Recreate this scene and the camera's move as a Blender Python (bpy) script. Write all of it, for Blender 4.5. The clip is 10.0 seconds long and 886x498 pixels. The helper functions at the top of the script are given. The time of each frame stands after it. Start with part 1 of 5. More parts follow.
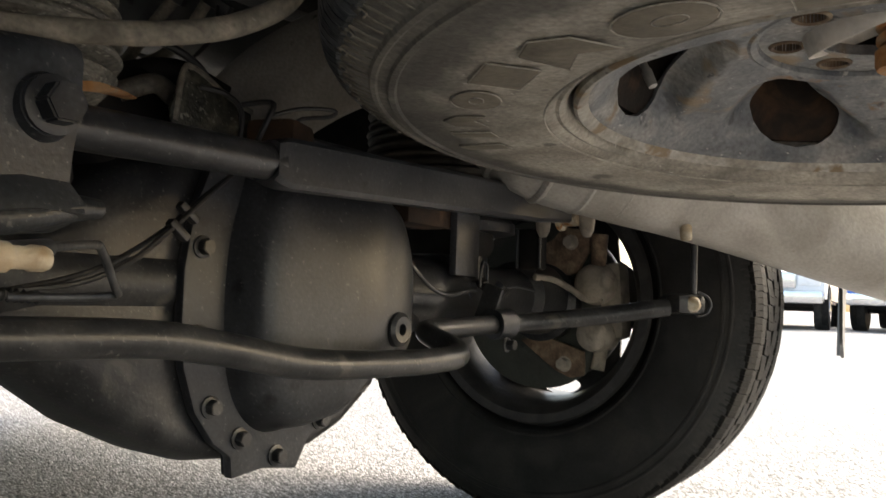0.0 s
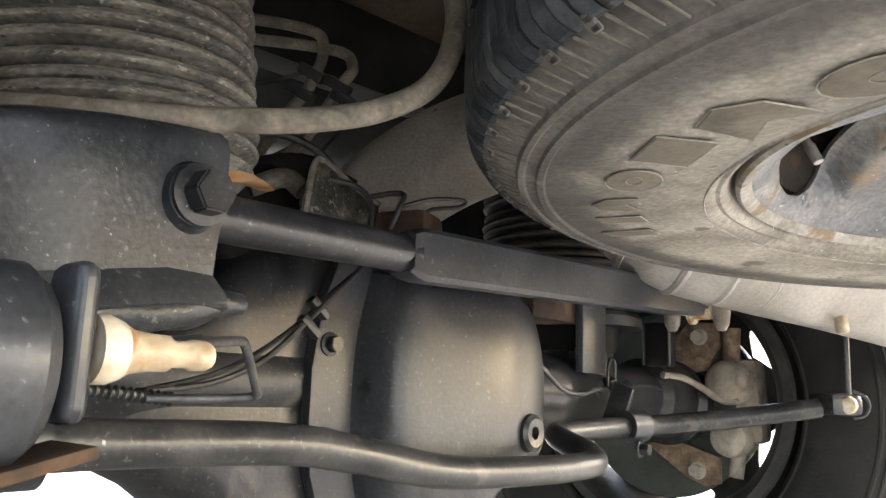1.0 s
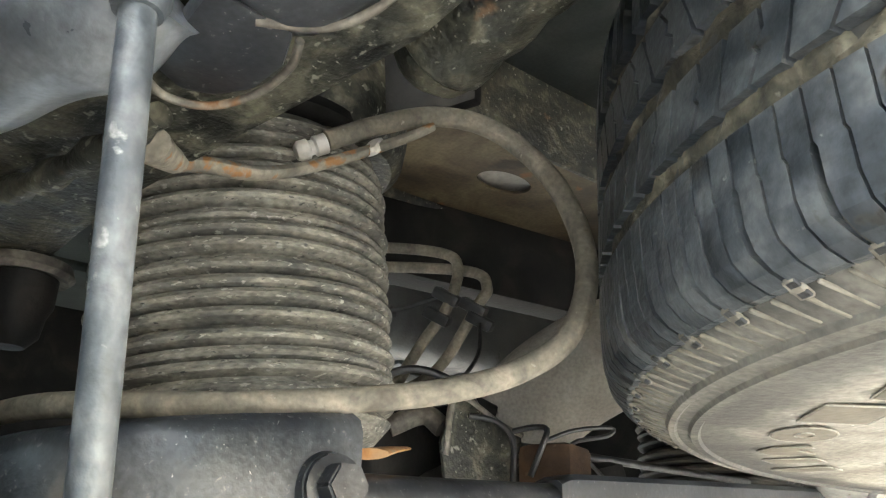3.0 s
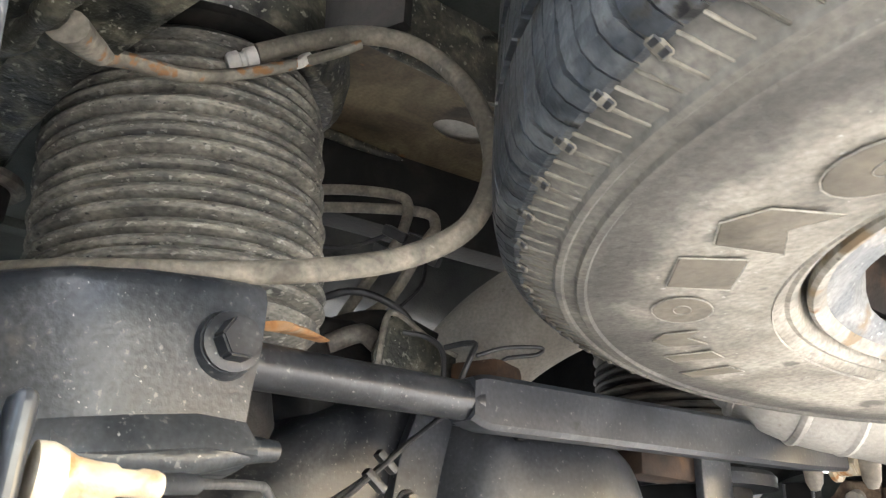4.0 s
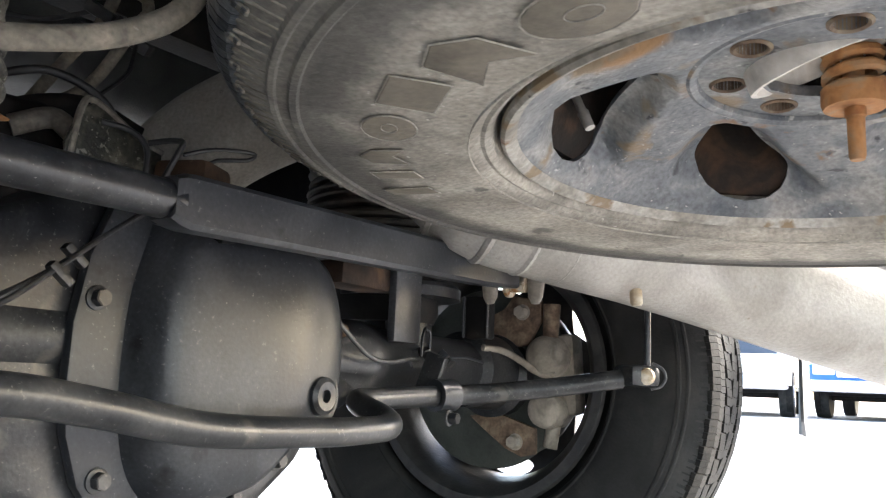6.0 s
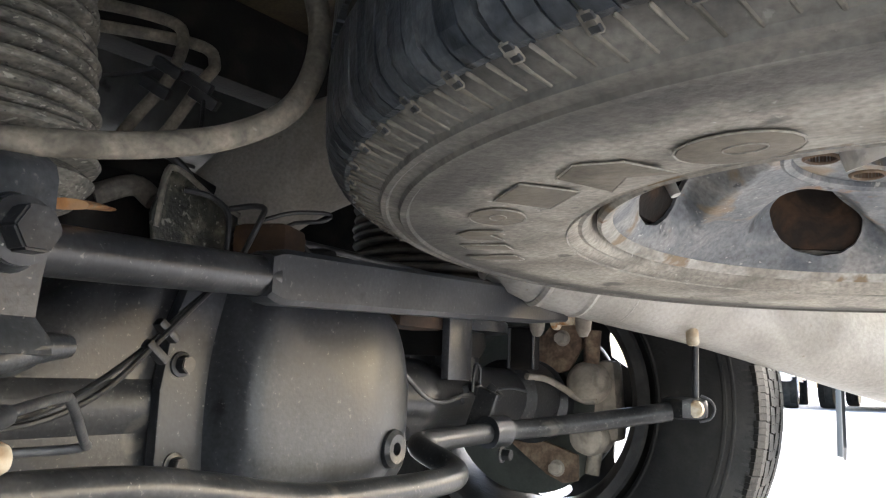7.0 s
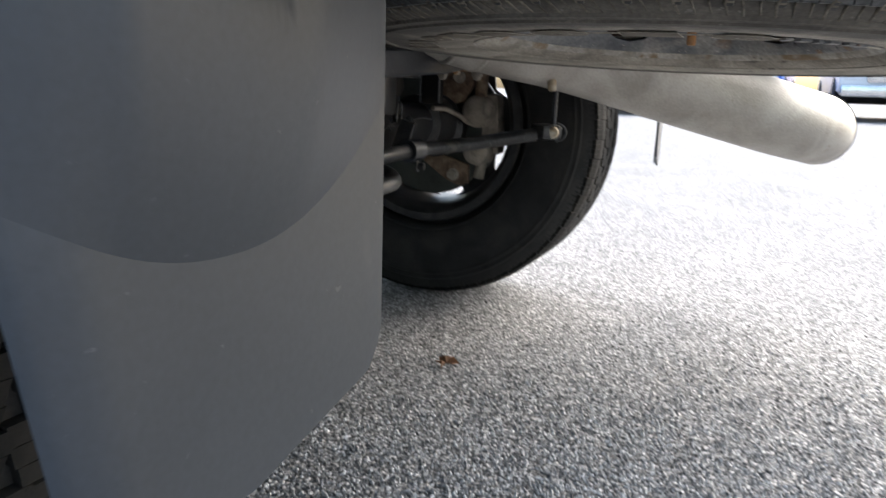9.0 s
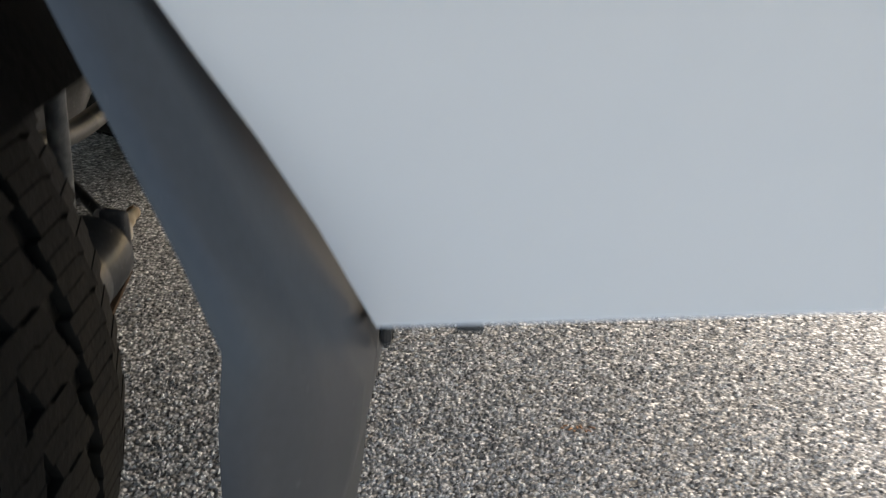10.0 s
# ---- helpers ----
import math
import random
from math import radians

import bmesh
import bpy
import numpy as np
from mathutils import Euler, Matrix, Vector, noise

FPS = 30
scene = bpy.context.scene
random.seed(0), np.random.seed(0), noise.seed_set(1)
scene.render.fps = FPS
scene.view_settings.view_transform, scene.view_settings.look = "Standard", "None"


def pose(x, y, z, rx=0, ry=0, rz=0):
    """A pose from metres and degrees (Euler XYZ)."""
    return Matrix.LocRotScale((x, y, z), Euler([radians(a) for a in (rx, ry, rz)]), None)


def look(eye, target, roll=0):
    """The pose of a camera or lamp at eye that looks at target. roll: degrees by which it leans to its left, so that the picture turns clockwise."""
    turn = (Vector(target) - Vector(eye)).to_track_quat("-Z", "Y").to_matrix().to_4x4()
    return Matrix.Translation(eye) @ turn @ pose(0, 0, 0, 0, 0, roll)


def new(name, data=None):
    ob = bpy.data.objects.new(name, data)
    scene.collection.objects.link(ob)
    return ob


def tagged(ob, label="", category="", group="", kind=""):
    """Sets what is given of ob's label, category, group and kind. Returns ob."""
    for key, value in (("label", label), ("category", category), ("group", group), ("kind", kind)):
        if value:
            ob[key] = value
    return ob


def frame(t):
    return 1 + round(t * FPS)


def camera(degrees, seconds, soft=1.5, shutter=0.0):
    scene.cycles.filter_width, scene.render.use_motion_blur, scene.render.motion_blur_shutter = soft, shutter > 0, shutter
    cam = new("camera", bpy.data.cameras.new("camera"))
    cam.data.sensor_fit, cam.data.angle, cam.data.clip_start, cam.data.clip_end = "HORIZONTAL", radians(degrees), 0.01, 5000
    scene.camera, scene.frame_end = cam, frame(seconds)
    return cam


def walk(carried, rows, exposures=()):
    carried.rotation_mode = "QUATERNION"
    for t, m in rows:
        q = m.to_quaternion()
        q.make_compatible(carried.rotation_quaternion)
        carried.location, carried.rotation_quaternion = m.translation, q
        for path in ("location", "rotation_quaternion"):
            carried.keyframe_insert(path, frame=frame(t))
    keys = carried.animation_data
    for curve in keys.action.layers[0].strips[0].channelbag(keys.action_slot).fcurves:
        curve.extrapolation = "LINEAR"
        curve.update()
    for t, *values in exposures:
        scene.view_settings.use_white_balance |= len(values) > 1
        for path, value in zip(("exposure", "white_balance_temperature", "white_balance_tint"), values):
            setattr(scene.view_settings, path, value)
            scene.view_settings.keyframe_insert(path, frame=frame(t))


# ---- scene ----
cam = camera(58.7, 10.0, soft=1.2, shutter=0.22)
PATH = [
    (0, (0.641, -0.607, 0.389), (-0.468, 1.052, 0.512), 1.9),
    (0.5, (0.619, -0.606, 0.381), (-0.582, 0.961, 0.704), 1.9),
    (1, (0.584, -0.594, 0.389), (-0.7, 0.897, 0.749), 1.9),
    (1.5, (0.592, -0.588, 0.446), (-0.783, 0.792, 0.902), 1.6),
    (2, (0.579, -0.602, 0.473), (-0.852, 0.633, 1.124), 2.0),
    (2.2, (0.581, -0.598, 0.466), (-0.864, 0.587, 1.177), 1.9),
    (3.3, (0.593, -0.578, 0.439), (-0.872, 0.564, 1.179), 1.5),
    (3.5, (0.604, -0.565, 0.417), (-0.861, 0.576, 1.161), 1.6),
    (4, (0.628, -0.538, 0.376), (-0.844, 0.586, 1.13), 2.3),
    (4.5, (0.658, -0.515, 0.344), (-0.772, 0.711, 1.018), 2.4),
    (5, (0.691, -0.499, 0.337), (-0.551, 0.977, 0.863), 2.0),
    (5.2, (0.694, -0.5, 0.338), (-0.467, 1.059, 0.81), 1.9),
    (6.3, (0.615, -0.55, 0.39), (-0.416, 1.133, 0.712), 2.3),
    (6.5, (0.606, -0.56, 0.404), (-0.428, 1.122, 0.725), 2.2),
    (7, (0.584, -0.579, 0.427), (-0.451, 1.103, 0.741), 1.9),
    (7.5, (0.605, -0.595, 0.435), (-0.432, 1.089, 0.732), 1.7),
    (8, (0.68, -0.702, 0.42), (-0.371, 0.978, 0.692), 2.0),
    (8.5, (0.742, -0.871, 0.416), (-0.311, 0.829, 0.433), 1.9),
    (9, (0.715, -0.965, 0.475), (-0.04, 0.842, 0.068), 1.8),
    (9.2, (0.699, -1.008, 0.505), (0.103, 0.82, -0.034), 2.3),
    (9.3, (0.679, -1.006, 0.51), (0.164, 0.833, -0.087), 2.7),
    (9.5, (0.634, -0.995, 0.522), (0.29, 0.844, -0.184), 3.1),
    (9.7, (0.585, -0.988, 0.56), (0.459, 0.834, -0.256), 4.2),
    (9.8, (0.569, -0.988, 0.592), (0.541, 0.822, -0.272), 4.9),
    (9.9, (0.56, -0.986, 0.631), (0.61, 0.806, -0.278), 5.3),
    (10, (0.555, -0.987, 0.674), (0.662, 0.776, -0.266), 5.6),
]
EXPOSURES = [(0, 2.36, 7200, 10), (0.5, 3.68, 6850, 10), (1, 4.12, 6750, 10), (2, 5.5, 6850, 0), (3.5, 5.12, 6700, 6), (4.5, 4.95, 6350, 10), (5.0, 4.72, 6250, 10), (6.5, 3.5, 6250, 10), (7.5, 4.06, 6300, 10), (8.0, 4.12, 6250, 10), (8.3, 3.53, 6100, 10), (8.6, 3.02, 6050, 10), (9.0, 2.02, 6250, 10), (9.5, 1.1, 6400, 10), (9.7, 1.18, 6700, 10), (10, 1.68, 7250, 10)]
walk(cam, [(t, look(eye, target, roll)) for t, eye, target, roll in PATH], EXPOSURES)

# ---- light: bright overcast day over an open car park ----
world = bpy.data.worlds.new("overcast_sky")
scene.world = world
world.use_nodes = True
wn = world.node_tree
sky = wn.nodes.new("ShaderNodeTexSky")
sky.sky_type, sky.sun_disc = "NISHITA", False
sky.sun_elevation, sky.sun_rotation, sky.dust_density, sky.air_density = radians(38), radians(38), 4.0, 1.2
wn.links.new(sky.outputs[0], wn.nodes["Background"].inputs[0])
wn.nodes["Background"].inputs[1].default_value = 0.14
sun_data = bpy.data.lights.new("sun", "SUN")
sun_data.energy, sun_data.angle, sun_data.color = 1.7, radians(55), (1.0, 0.982, 0.958)
sun = new("sun", sun_data)
sun.matrix_world = pose(0, 0, 20, 52, 0, 142)


# ---- materials ----
def material(name, colours, rough=(0.6, 0.8), metal=0.0, scale=30.0, detail=6.0, fine=(220.0, 0.25), bump=0.3,
             spots=None, depth=0.004, stretch=1.0, lumps=1.0, shine=0.5):
    """A worn surface: colours mixed by a coarse and a fine noise, roughness varied, fine relief.
    spots: (colour, scale, threshold) of a third layer such as rust, mud or pale specks."""
    m = bpy.data.materials.new(name)
    m.use_nodes = True
    nt, ln = m.node_tree.nodes, m.node_tree.links
    bsdf = nt["Principled BSDF"]
    where = nt.new("ShaderNodeTexCoord")
    info = nt.new("ShaderNodeObjectInfo")
    shift = nt.new("ShaderNodeVectorMath")
    shift.operation = "MULTIPLY_ADD"
    ln.new(info.outputs["Random"], shift.inputs[0])
    shift.inputs[1].default_value = (7.0, 5.0, 3.0)
    ln.new(where.outputs["Object"], shift.inputs[2])
    flat = nt.new("ShaderNodeVectorMath")
    flat.operation = "MULTIPLY"
    flat.inputs[1].default_value = (1.0, 1.0, stretch)
    ln.new(shift.outputs[0], flat.inputs[0])

    def noise_of(s, d, dist=0.0):
        n = nt.new("ShaderNodeTexNoise")
        n.inputs["Scale"].default_value, n.inputs["Detail"].default_value = s, d
        n.inputs["Distortion"].default_value = dist
        ln.new(flat.outputs[0], n.inputs["Vector"])
        return n.outputs["Fac"]

    coarse, grain = noise_of(scale, detail, 0.6), noise_of(fine[0], 3.0)
    ramp = nt.new("ShaderNodeValToRGB")
    ln.new(coarse, ramp.inputs[0])
    ramp.color_ramp.elements[0].position, ramp.color_ramp.elements[1].position = 0.32, 0.68
    ramp.color_ramp.elements[0].color, ramp.color_ramp.elements[1].color = (*colours[0], 1), (*colours[-1], 1)
    for k, c in enumerate(colours[1:-1]):
        ramp.color_ramp.elements.new(0.32 + 0.36 * (k + 1) / (len(colours) - 1)).color = (*c, 1)
    mix = nt.new("ShaderNodeMix")
    mix.data_type, mix.blend_type = "RGBA", "OVERLAY"
    mix.inputs["Factor"].default_value = fine[1]
    ln.new(ramp.outputs[0], mix.inputs["A"])
    ln.new(grain, mix.inputs["B"])
    colour = mix.outputs["Result"]
    if spots:
        for tint, size, level in spots:
            s = noise_of(size, 5.0, 0.3)
            cut = nt.new("ShaderNodeMapRange")
            cut.inputs["From Min"].default_value, cut.inputs["From Max"].default_value = level, level + 0.06
            ln.new(s, cut.inputs["Value"])
            over = nt.new("ShaderNodeMix")
            over.data_type = "RGBA"
            ln.new(cut.outputs[0], over.inputs["Factor"])
            ln.new(colour, over.inputs["A"])
            over.inputs["B"].default_value = (*tint, 1)
            colour = over.outputs["Result"]
    ln.new(colour, bsdf.inputs["Base Color"])
    r = nt.new("ShaderNodeMapRange")
    r.inputs["To Min"].default_value, r.inputs["To Max"].default_value = rough
    ln.new(coarse, r.inputs["Value"])
    ln.new(r.outputs[0], bsdf.inputs["Roughness"])
    bsdf.inputs["Metallic"].default_value = metal
    bsdf.inputs["Specular IOR Level"].default_value = shine
    add = nt.new("ShaderNodeMath")
    add.operation = "MULTIPLY_ADD"
    ln.new(grain, add.inputs[0])
    add.inputs[1].default_value = 0.5
    rough_form = nt.new("ShaderNodeMath")
    rough_form.operation = "MULTIPLY"
    ln.new(coarse, rough_form.inputs[0])
    rough_form.inputs[1].default_value = lumps
    ln.new(rough_form.outputs[0], add.inputs[2])
    b = nt.new("ShaderNodeBump")
    b.inputs["Strength"].default_value, b.inputs["Distance"].default_value = bump, depth
    ln.new(add.outputs[0], b.inputs["Height"])
    ln.new(b.outputs[0], bsdf.inputs["Normal"])
    return m


M_black = material("black_chassis_paint", [(0.009, 0.010, 0.012), (0.022, 0.023, 0.025), (0.044, 0.044, 0.045)], (0.22, 0.45), scale=20, lumps=0.05, bump=0.1, fine=(260.0, 0.7),
                   spots=[((0.07, 0.066, 0.058), 24, 0.63), ((0.1, 0.097, 0.088), 260, 0.64), ((0.25, 0.24, 0.22), 300, 0.70)], shine=0.42)
M_cover = material("satin_black_cast_iron", [(0.014, 0.016, 0.019), (0.030, 0.032, 0.036), (0.054, 0.057, 0.062)], (0.24, 0.4), scale=9, lumps=0.05, bump=0.07, fine=(260.0, 0.6),
                   spots=[((0.012, 0.012, 0.013), 15, 0.62), ((0.12, 0.118, 0.112), 260, 0.66), ((0.25, 0.24, 0.22), 300, 0.71)], shine=0.45)
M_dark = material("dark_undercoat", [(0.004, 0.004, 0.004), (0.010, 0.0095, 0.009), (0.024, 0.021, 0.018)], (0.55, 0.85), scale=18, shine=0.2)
M_rust = material("rusty_frame_steel", [(0.013, 0.010, 0.008), (0.042, 0.026, 0.017), (0.10, 0.056, 0.03)], (0.7, 0.9), scale=16, shine=0.25,
                  spots=[((0.18, 0.14, 0.10), 40, 0.65)])
M_orange = material("orange_rust", [(0.20, 0.08, 0.025), (0.36, 0.17, 0.06), (0.28, 0.2, 0.12)], (0.75, 0.95), scale=45)
M_tyre = material("dusty_tyre_rubber", [(0.012, 0.012, 0.012), (0.021, 0.021, 0.0205), (0.036, 0.0345, 0.032)], (0.55, 0.8), scale=12, shine=0.25)
M_mud = material("muddy_spare_rubber", [(0.17, 0.155, 0.128), (0.285, 0.262, 0.22), (0.39, 0.36, 0.305)], (0.75, 0.95), scale=14, lumps=0.4, bump=0.4, fine=(240.0, 0.6),
                 spots=[((0.12, 0.11, 0.095), 34, 0.64), ((0.45, 0.425, 0.375), 150, 0.68)])
# the sidewall is scuffed bare in a band below the shoulder, and its grooves keep dark earth
mn = M_mud.node_tree
m_at, m_len, m_noise, m_sum, m_ramp, m_mix = (mn.nodes.new(k) for k in ("ShaderNodeTexCoord", "ShaderNodeVectorMath", "ShaderNodeTexNoise", "ShaderNodeMath", "ShaderNodeValToRGB", "ShaderNodeMix"))
m_flat = mn.nodes.new("ShaderNodeVectorMath")
m_flat.operation, m_flat.inputs[1].default_value = "MULTIPLY", (1, 1, 0)
m_len.operation, m_sum.operation = "LENGTH", "MULTIPLY_ADD"
mn.links.new(m_at.outputs["Object"], m_flat.inputs[0])
mn.links.new(m_flat.outputs[0], m_len.inputs[0])
mn.links.new(m_at.outputs["Object"], m_noise.inputs["Vector"])
m_noise.inputs["Scale"].default_value, m_noise.inputs["Detail"].default_value = 24, 12
mn.links.new(m_noise.outputs["Fac"], m_sum.inputs[0])
m_sum.inputs[1].default_value = 0.05
mn.links.new(m_len.outputs["Value"], m_sum.inputs[2])
for pos, k in ((0.33, 0.0), (0.352, 0.72), (0.372, 0.82), (0.382, 0.6), (0.4, 0.62), (0.412, 0.9)):
    e = m_ramp.color_ramp.elements[0] if pos == 0.33 else (m_ramp.color_ramp.elements[-1] if pos == 0.412 else m_ramp.color_ramp.elements.new(pos))
    e.position, e.color = pos, (k, k, k, 1)
mn.links.new(m_sum.outputs[0], m_ramp.inputs[0])
mn.links.new(m_ramp.outputs[0], m_mix.inputs["Factor"])
m_mix.data_type = "RGBA"
m_mud_bsdf = mn.nodes["Principled BSDF"]
mn.links.new(m_mud_bsdf.inputs["Base Color"].links[0].from_socket, m_mix.inputs["A"])
m_mix.inputs["B"].default_value = (0.026, 0.0255, 0.024, 1)
mn.links.new(m_mix.outputs["Result"], m_mud_bsdf.inputs["Base Color"])
M_tread = material("tread_rubber", [(0.016, 0.019, 0.022), (0.042, 0.047, 0.052), (0.085, 0.09, 0.092)], (0.22, 0.46), scale=34, lumps=0.2, fine=(220.0, 0.8),
                   spots=[((0.09, 0.08, 0.062), 50, 0.63), ((0.005, 0.005, 0.006), 50, 0.63), ((0.22, 0.22, 0.2), 120, 0.69)])
M_rim = material("dirty_grey_alloy", [(0.075, 0.083, 0.092), (0.15, 0.155, 0.158), (0.27, 0.262, 0.242)], (0.45, 0.7), 0.2, scale=20, lumps=0.2, bump=0.4, fine=(240.0, 0.6),
                 spots=[((0.26, 0.15, 0.065), 9, 0.6), ((0.2, 0.15, 0.095), 17, 0.60), ((0.17, 0.095, 0.045), 26, 0.66), ((0.05, 0.05, 0.052), 50, 0.64), ((0.38, 0.37, 0.345), 180, 0.66)])
M_rimdark = material("black_wheel_steel", [(0.012, 0.012, 0.0125), (0.024, 0.024, 0.024), (0.04, 0.038, 0.036)], (0.35, 0.6))
M_bellow = material("dusty_bellows_rubber", [(0.075, 0.073, 0.065), (0.16, 0.15, 0.124), (0.27, 0.25, 0.205)], (0.7, 0.95), scale=22, bump=0.35, stretch=3.0, fine=(170.0, 0.95),
                    spots=[((0.36, 0.345, 0.295), 130, 0.61), ((0.06, 0.058, 0.05), 150, 0.63)])
M_hose = material("muddy_hose_rubber", [(0.10, 0.088, 0.068), (0.17, 0.15, 0.115), (0.25, 0.215, 0.165)], (0.7, 0.9), scale=45, fine=(300.0, 0.5),
                  spots=[((0.05, 0.047, 0.04), 30, 0.66), ((0.34, 0.31, 0.26), 110, 0.68)])
M_pipe = material("aluminised_exhaust", [(0.25, 0.235, 0.21), (0.33, 0.315, 0.285), (0.41, 0.395, 0.365)], (0.42, 0.6), 0.45, scale=10,
                  spots=[((0.22, 0.18, 0.14), 70, 0.68)])
M_white = material("white_body_paint", [(0.70, 0.70, 0.70), (0.715, 0.715, 0.715)], (0.26, 0.28), scale=3, fine=(60.0, 0.02), bump=0.0)
M_flap = material("grey_moulded_plastic", [(0.034, 0.039, 0.045), (0.044, 0.049, 0.056)], (0.42, 0.52), scale=6, fine=(300.0, 0.2), bump=0.05,
                  depth=0.001, spots=[((0.06, 0.065, 0.07), 9, 0.66), ((0.075, 0.08, 0.085), 170, 0.70)])
M_brass = material("tan_grease_fitting", [(0.27, 0.19, 0.11), (0.4, 0.33, 0.23), (0.5, 0.46, 0.38)], (0.45, 0.7), 0.05, scale=60, spots=[((0.28, 0.13, 0.04), 34, 0.57)])
M_caliper = material("dusty_caliper_iron", [(0.17, 0.15, 0.125), (0.27, 0.24, 0.2), (0.33, 0.29, 0.24)], (0.75, 0.95), scale=40)
M_floor = material("grey_floor_pan", [(0.035, 0.038, 0.034), (0.06, 0.066, 0.058), (0.09, 0.095, 0.084)], (0.5, 0.75), scale=8, shine=0.25)
M_clamp = material("white_plastic", [(0.5, 0.47, 0.42), (0.66, 0.62, 0.56)], (0.4, 0.6), scale=60)
M_wire = material("black_cable", [(0.012, 0.012, 0.013), (0.03, 0.03, 0.03)], (0.35, 0.5), scale=60)
M_markmud = material("brown_mud_recess", [(0.115, 0.1, 0.076), (0.185, 0.162, 0.125)], (0.85, 0.95), scale=30)
M_rib = material("pale_shoulder_rib", [(0.06, 0.054, 0.042), (0.12, 0.108, 0.086), (0.19, 0.172, 0.14)], (0.8, 0.95), scale=40, fine=(200.0, 0.6))
M_cast = material("black_rough_casting", [(0.011, 0.013, 0.016), (0.030, 0.033, 0.036), (0.062, 0.064, 0.067)], (0.24, 0.5), scale=11, bump=0.2, depth=0.005, fine=(240.0, 0.7),
                  spots=[((0.09, 0.086, 0.078), 22, 0.64), ((0.11, 0.107, 0.098), 240, 0.64), ((0.3, 0.29, 0.265), 280, 0.69)], shine=0.42)
M_tank = material("pale_grey_tank_shield", [(0.085, 0.088, 0.088), (0.125, 0.128, 0.125), (0.17, 0.17, 0.165)], (0.4, 0.6), 0.2, scale=9, fine=(260.0, 0.12), spots=[((0.03, 0.03, 0.027), 12, 0.62)])
M_elbow = material("dull_brown_exhaust", [(0.2, 0.182, 0.155), (0.27, 0.247, 0.21), (0.34, 0.312, 0.265)], (0.55, 0.75), 0.1, scale=12, fine=(260.0, 0.4), spots=[((0.07, 0.06, 0.05), 40, 0.68)])
M_steelgrey = material("grey_steel_line", [(0.05, 0.05, 0.052), (0.11, 0.11, 0.11)], (0.35, 0.5), 0.5, scale=40)
M_rod = material("dusty_grey_rod", [(0.045, 0.052, 0.058), (0.085, 0.094, 0.102), (0.16, 0.166, 0.17)], (0.4, 0.6), 0.2, scale=40, fine=(200.0, 0.6), spots=[((0.35, 0.35, 0.33), 90, 0.66)])
M_rustpale = material("pale_dirty_steel", [(0.05, 0.042, 0.033), (0.12, 0.105, 0.085), (0.24, 0.22, 0.18)], (0.55, 0.85), scale=40, fine=(260.0, 0.6), spots=[((0.16, 0.075, 0.03), 26, 0.62)])
M_rustdark = material("dark_muddy_frame", [(0.006, 0.0065, 0.006), (0.034, 0.033, 0.024), (0.125, 0.115, 0.08)], (0.25, 0.7), scale=40, bump=0.7, fine=(240.0, 0.8),
                      spots=[((0.15, 0.08, 0.034), 18, 0.64), ((0.19, 0.185, 0.15), 150, 0.62), ((0.34, 0.33, 0.29), 230, 0.67)])
M_ground = bpy.data.materials.new("fine_gravel_asphalt")
M_ground.use_nodes = True
gn = M_ground.node_tree
g_at = gn.nodes.new("ShaderNodeTexCoord")
g_chip, g_fine, g_wide = gn.nodes.new("ShaderNodeTexVoronoi"), gn.nodes.new("ShaderNodeTexVoronoi"), gn.nodes.new("ShaderNodeTexNoise")
g_chip.inputs["Scale"].default_value, g_fine.inputs["Scale"].default_value = 190, 420
g_wide.inputs["Scale"].default_value, g_wide.inputs["Detail"].default_value = 2.2, 8
g_mono, g_ramp, g_mix, g_var = gn.nodes.new("ShaderNodeSeparateColor"), gn.nodes.new("ShaderNodeValToRGB"), gn.nodes.new("ShaderNodeMix"), gn.nodes.new("ShaderNodeMix")
for n in (g_chip, g_fine, g_wide):
    gn.links.new(g_at.outputs["Object"], n.inputs["Vector"])
gn.links.new(g_chip.outputs["Color"], g_mono.inputs[0])
gn.links.new(g_mono.outputs[0], g_ramp.inputs[0])
for pos, c in ((0.0, 0.07), (0.35, 0.19), (0.7, 0.33), (1.0, 0.58)):
    e = g_ramp.color_ramp.elements[0] if pos == 0 else (g_ramp.color_ramp.elements[-1] if pos == 1 else g_ramp.color_ramp.elements.new(pos))
    e.position, e.color = pos, (c, c * 0.985, c * 0.965, 1)
g_mix.data_type, g_mix.blend_type, g_mix.inputs["Factor"].default_value = "RGBA", "MULTIPLY", 0.75
g_gap = gn.nodes.new("ShaderNodeMapRange")
g_gap.inputs["From Min"].default_value, g_gap.inputs["From Max"].default_value = 0.75, 0.25
g_gap.inputs["To Min"].default_value, g_gap.inputs["To Max"].default_value = 0.25, 1.15
gn.links.new(g_chip.outputs["Distance"], g_gap.inputs["Value"])
gn.links.new(g_ramp.outputs[0], g_mix.inputs["A"])
gn.links.new(g_gap.outputs[0], g_mix.inputs["B"])
g_var.data_type, g_var.blend_type, g_var.inputs["Factor"].default_value = "RGBA", "OVERLAY", 0.3
gn.links.new(g_mix.outputs["Result"], g_var.inputs["A"])
gn.links.new(g_wide.outputs["Fac"], g_var.inputs["B"])
gn.links.new(g_var.outputs["Result"], gn.nodes["Principled BSDF"].inputs["Base Color"])
gn.nodes["Principled BSDF"].inputs["Roughness"].default_value = 0.9
g_bump = gn.nodes.new("ShaderNodeBump")
g_bump.inputs["Strength"].default_value, g_bump.inputs["Distance"].default_value, g_bump.invert = 0.9, 0.003, True
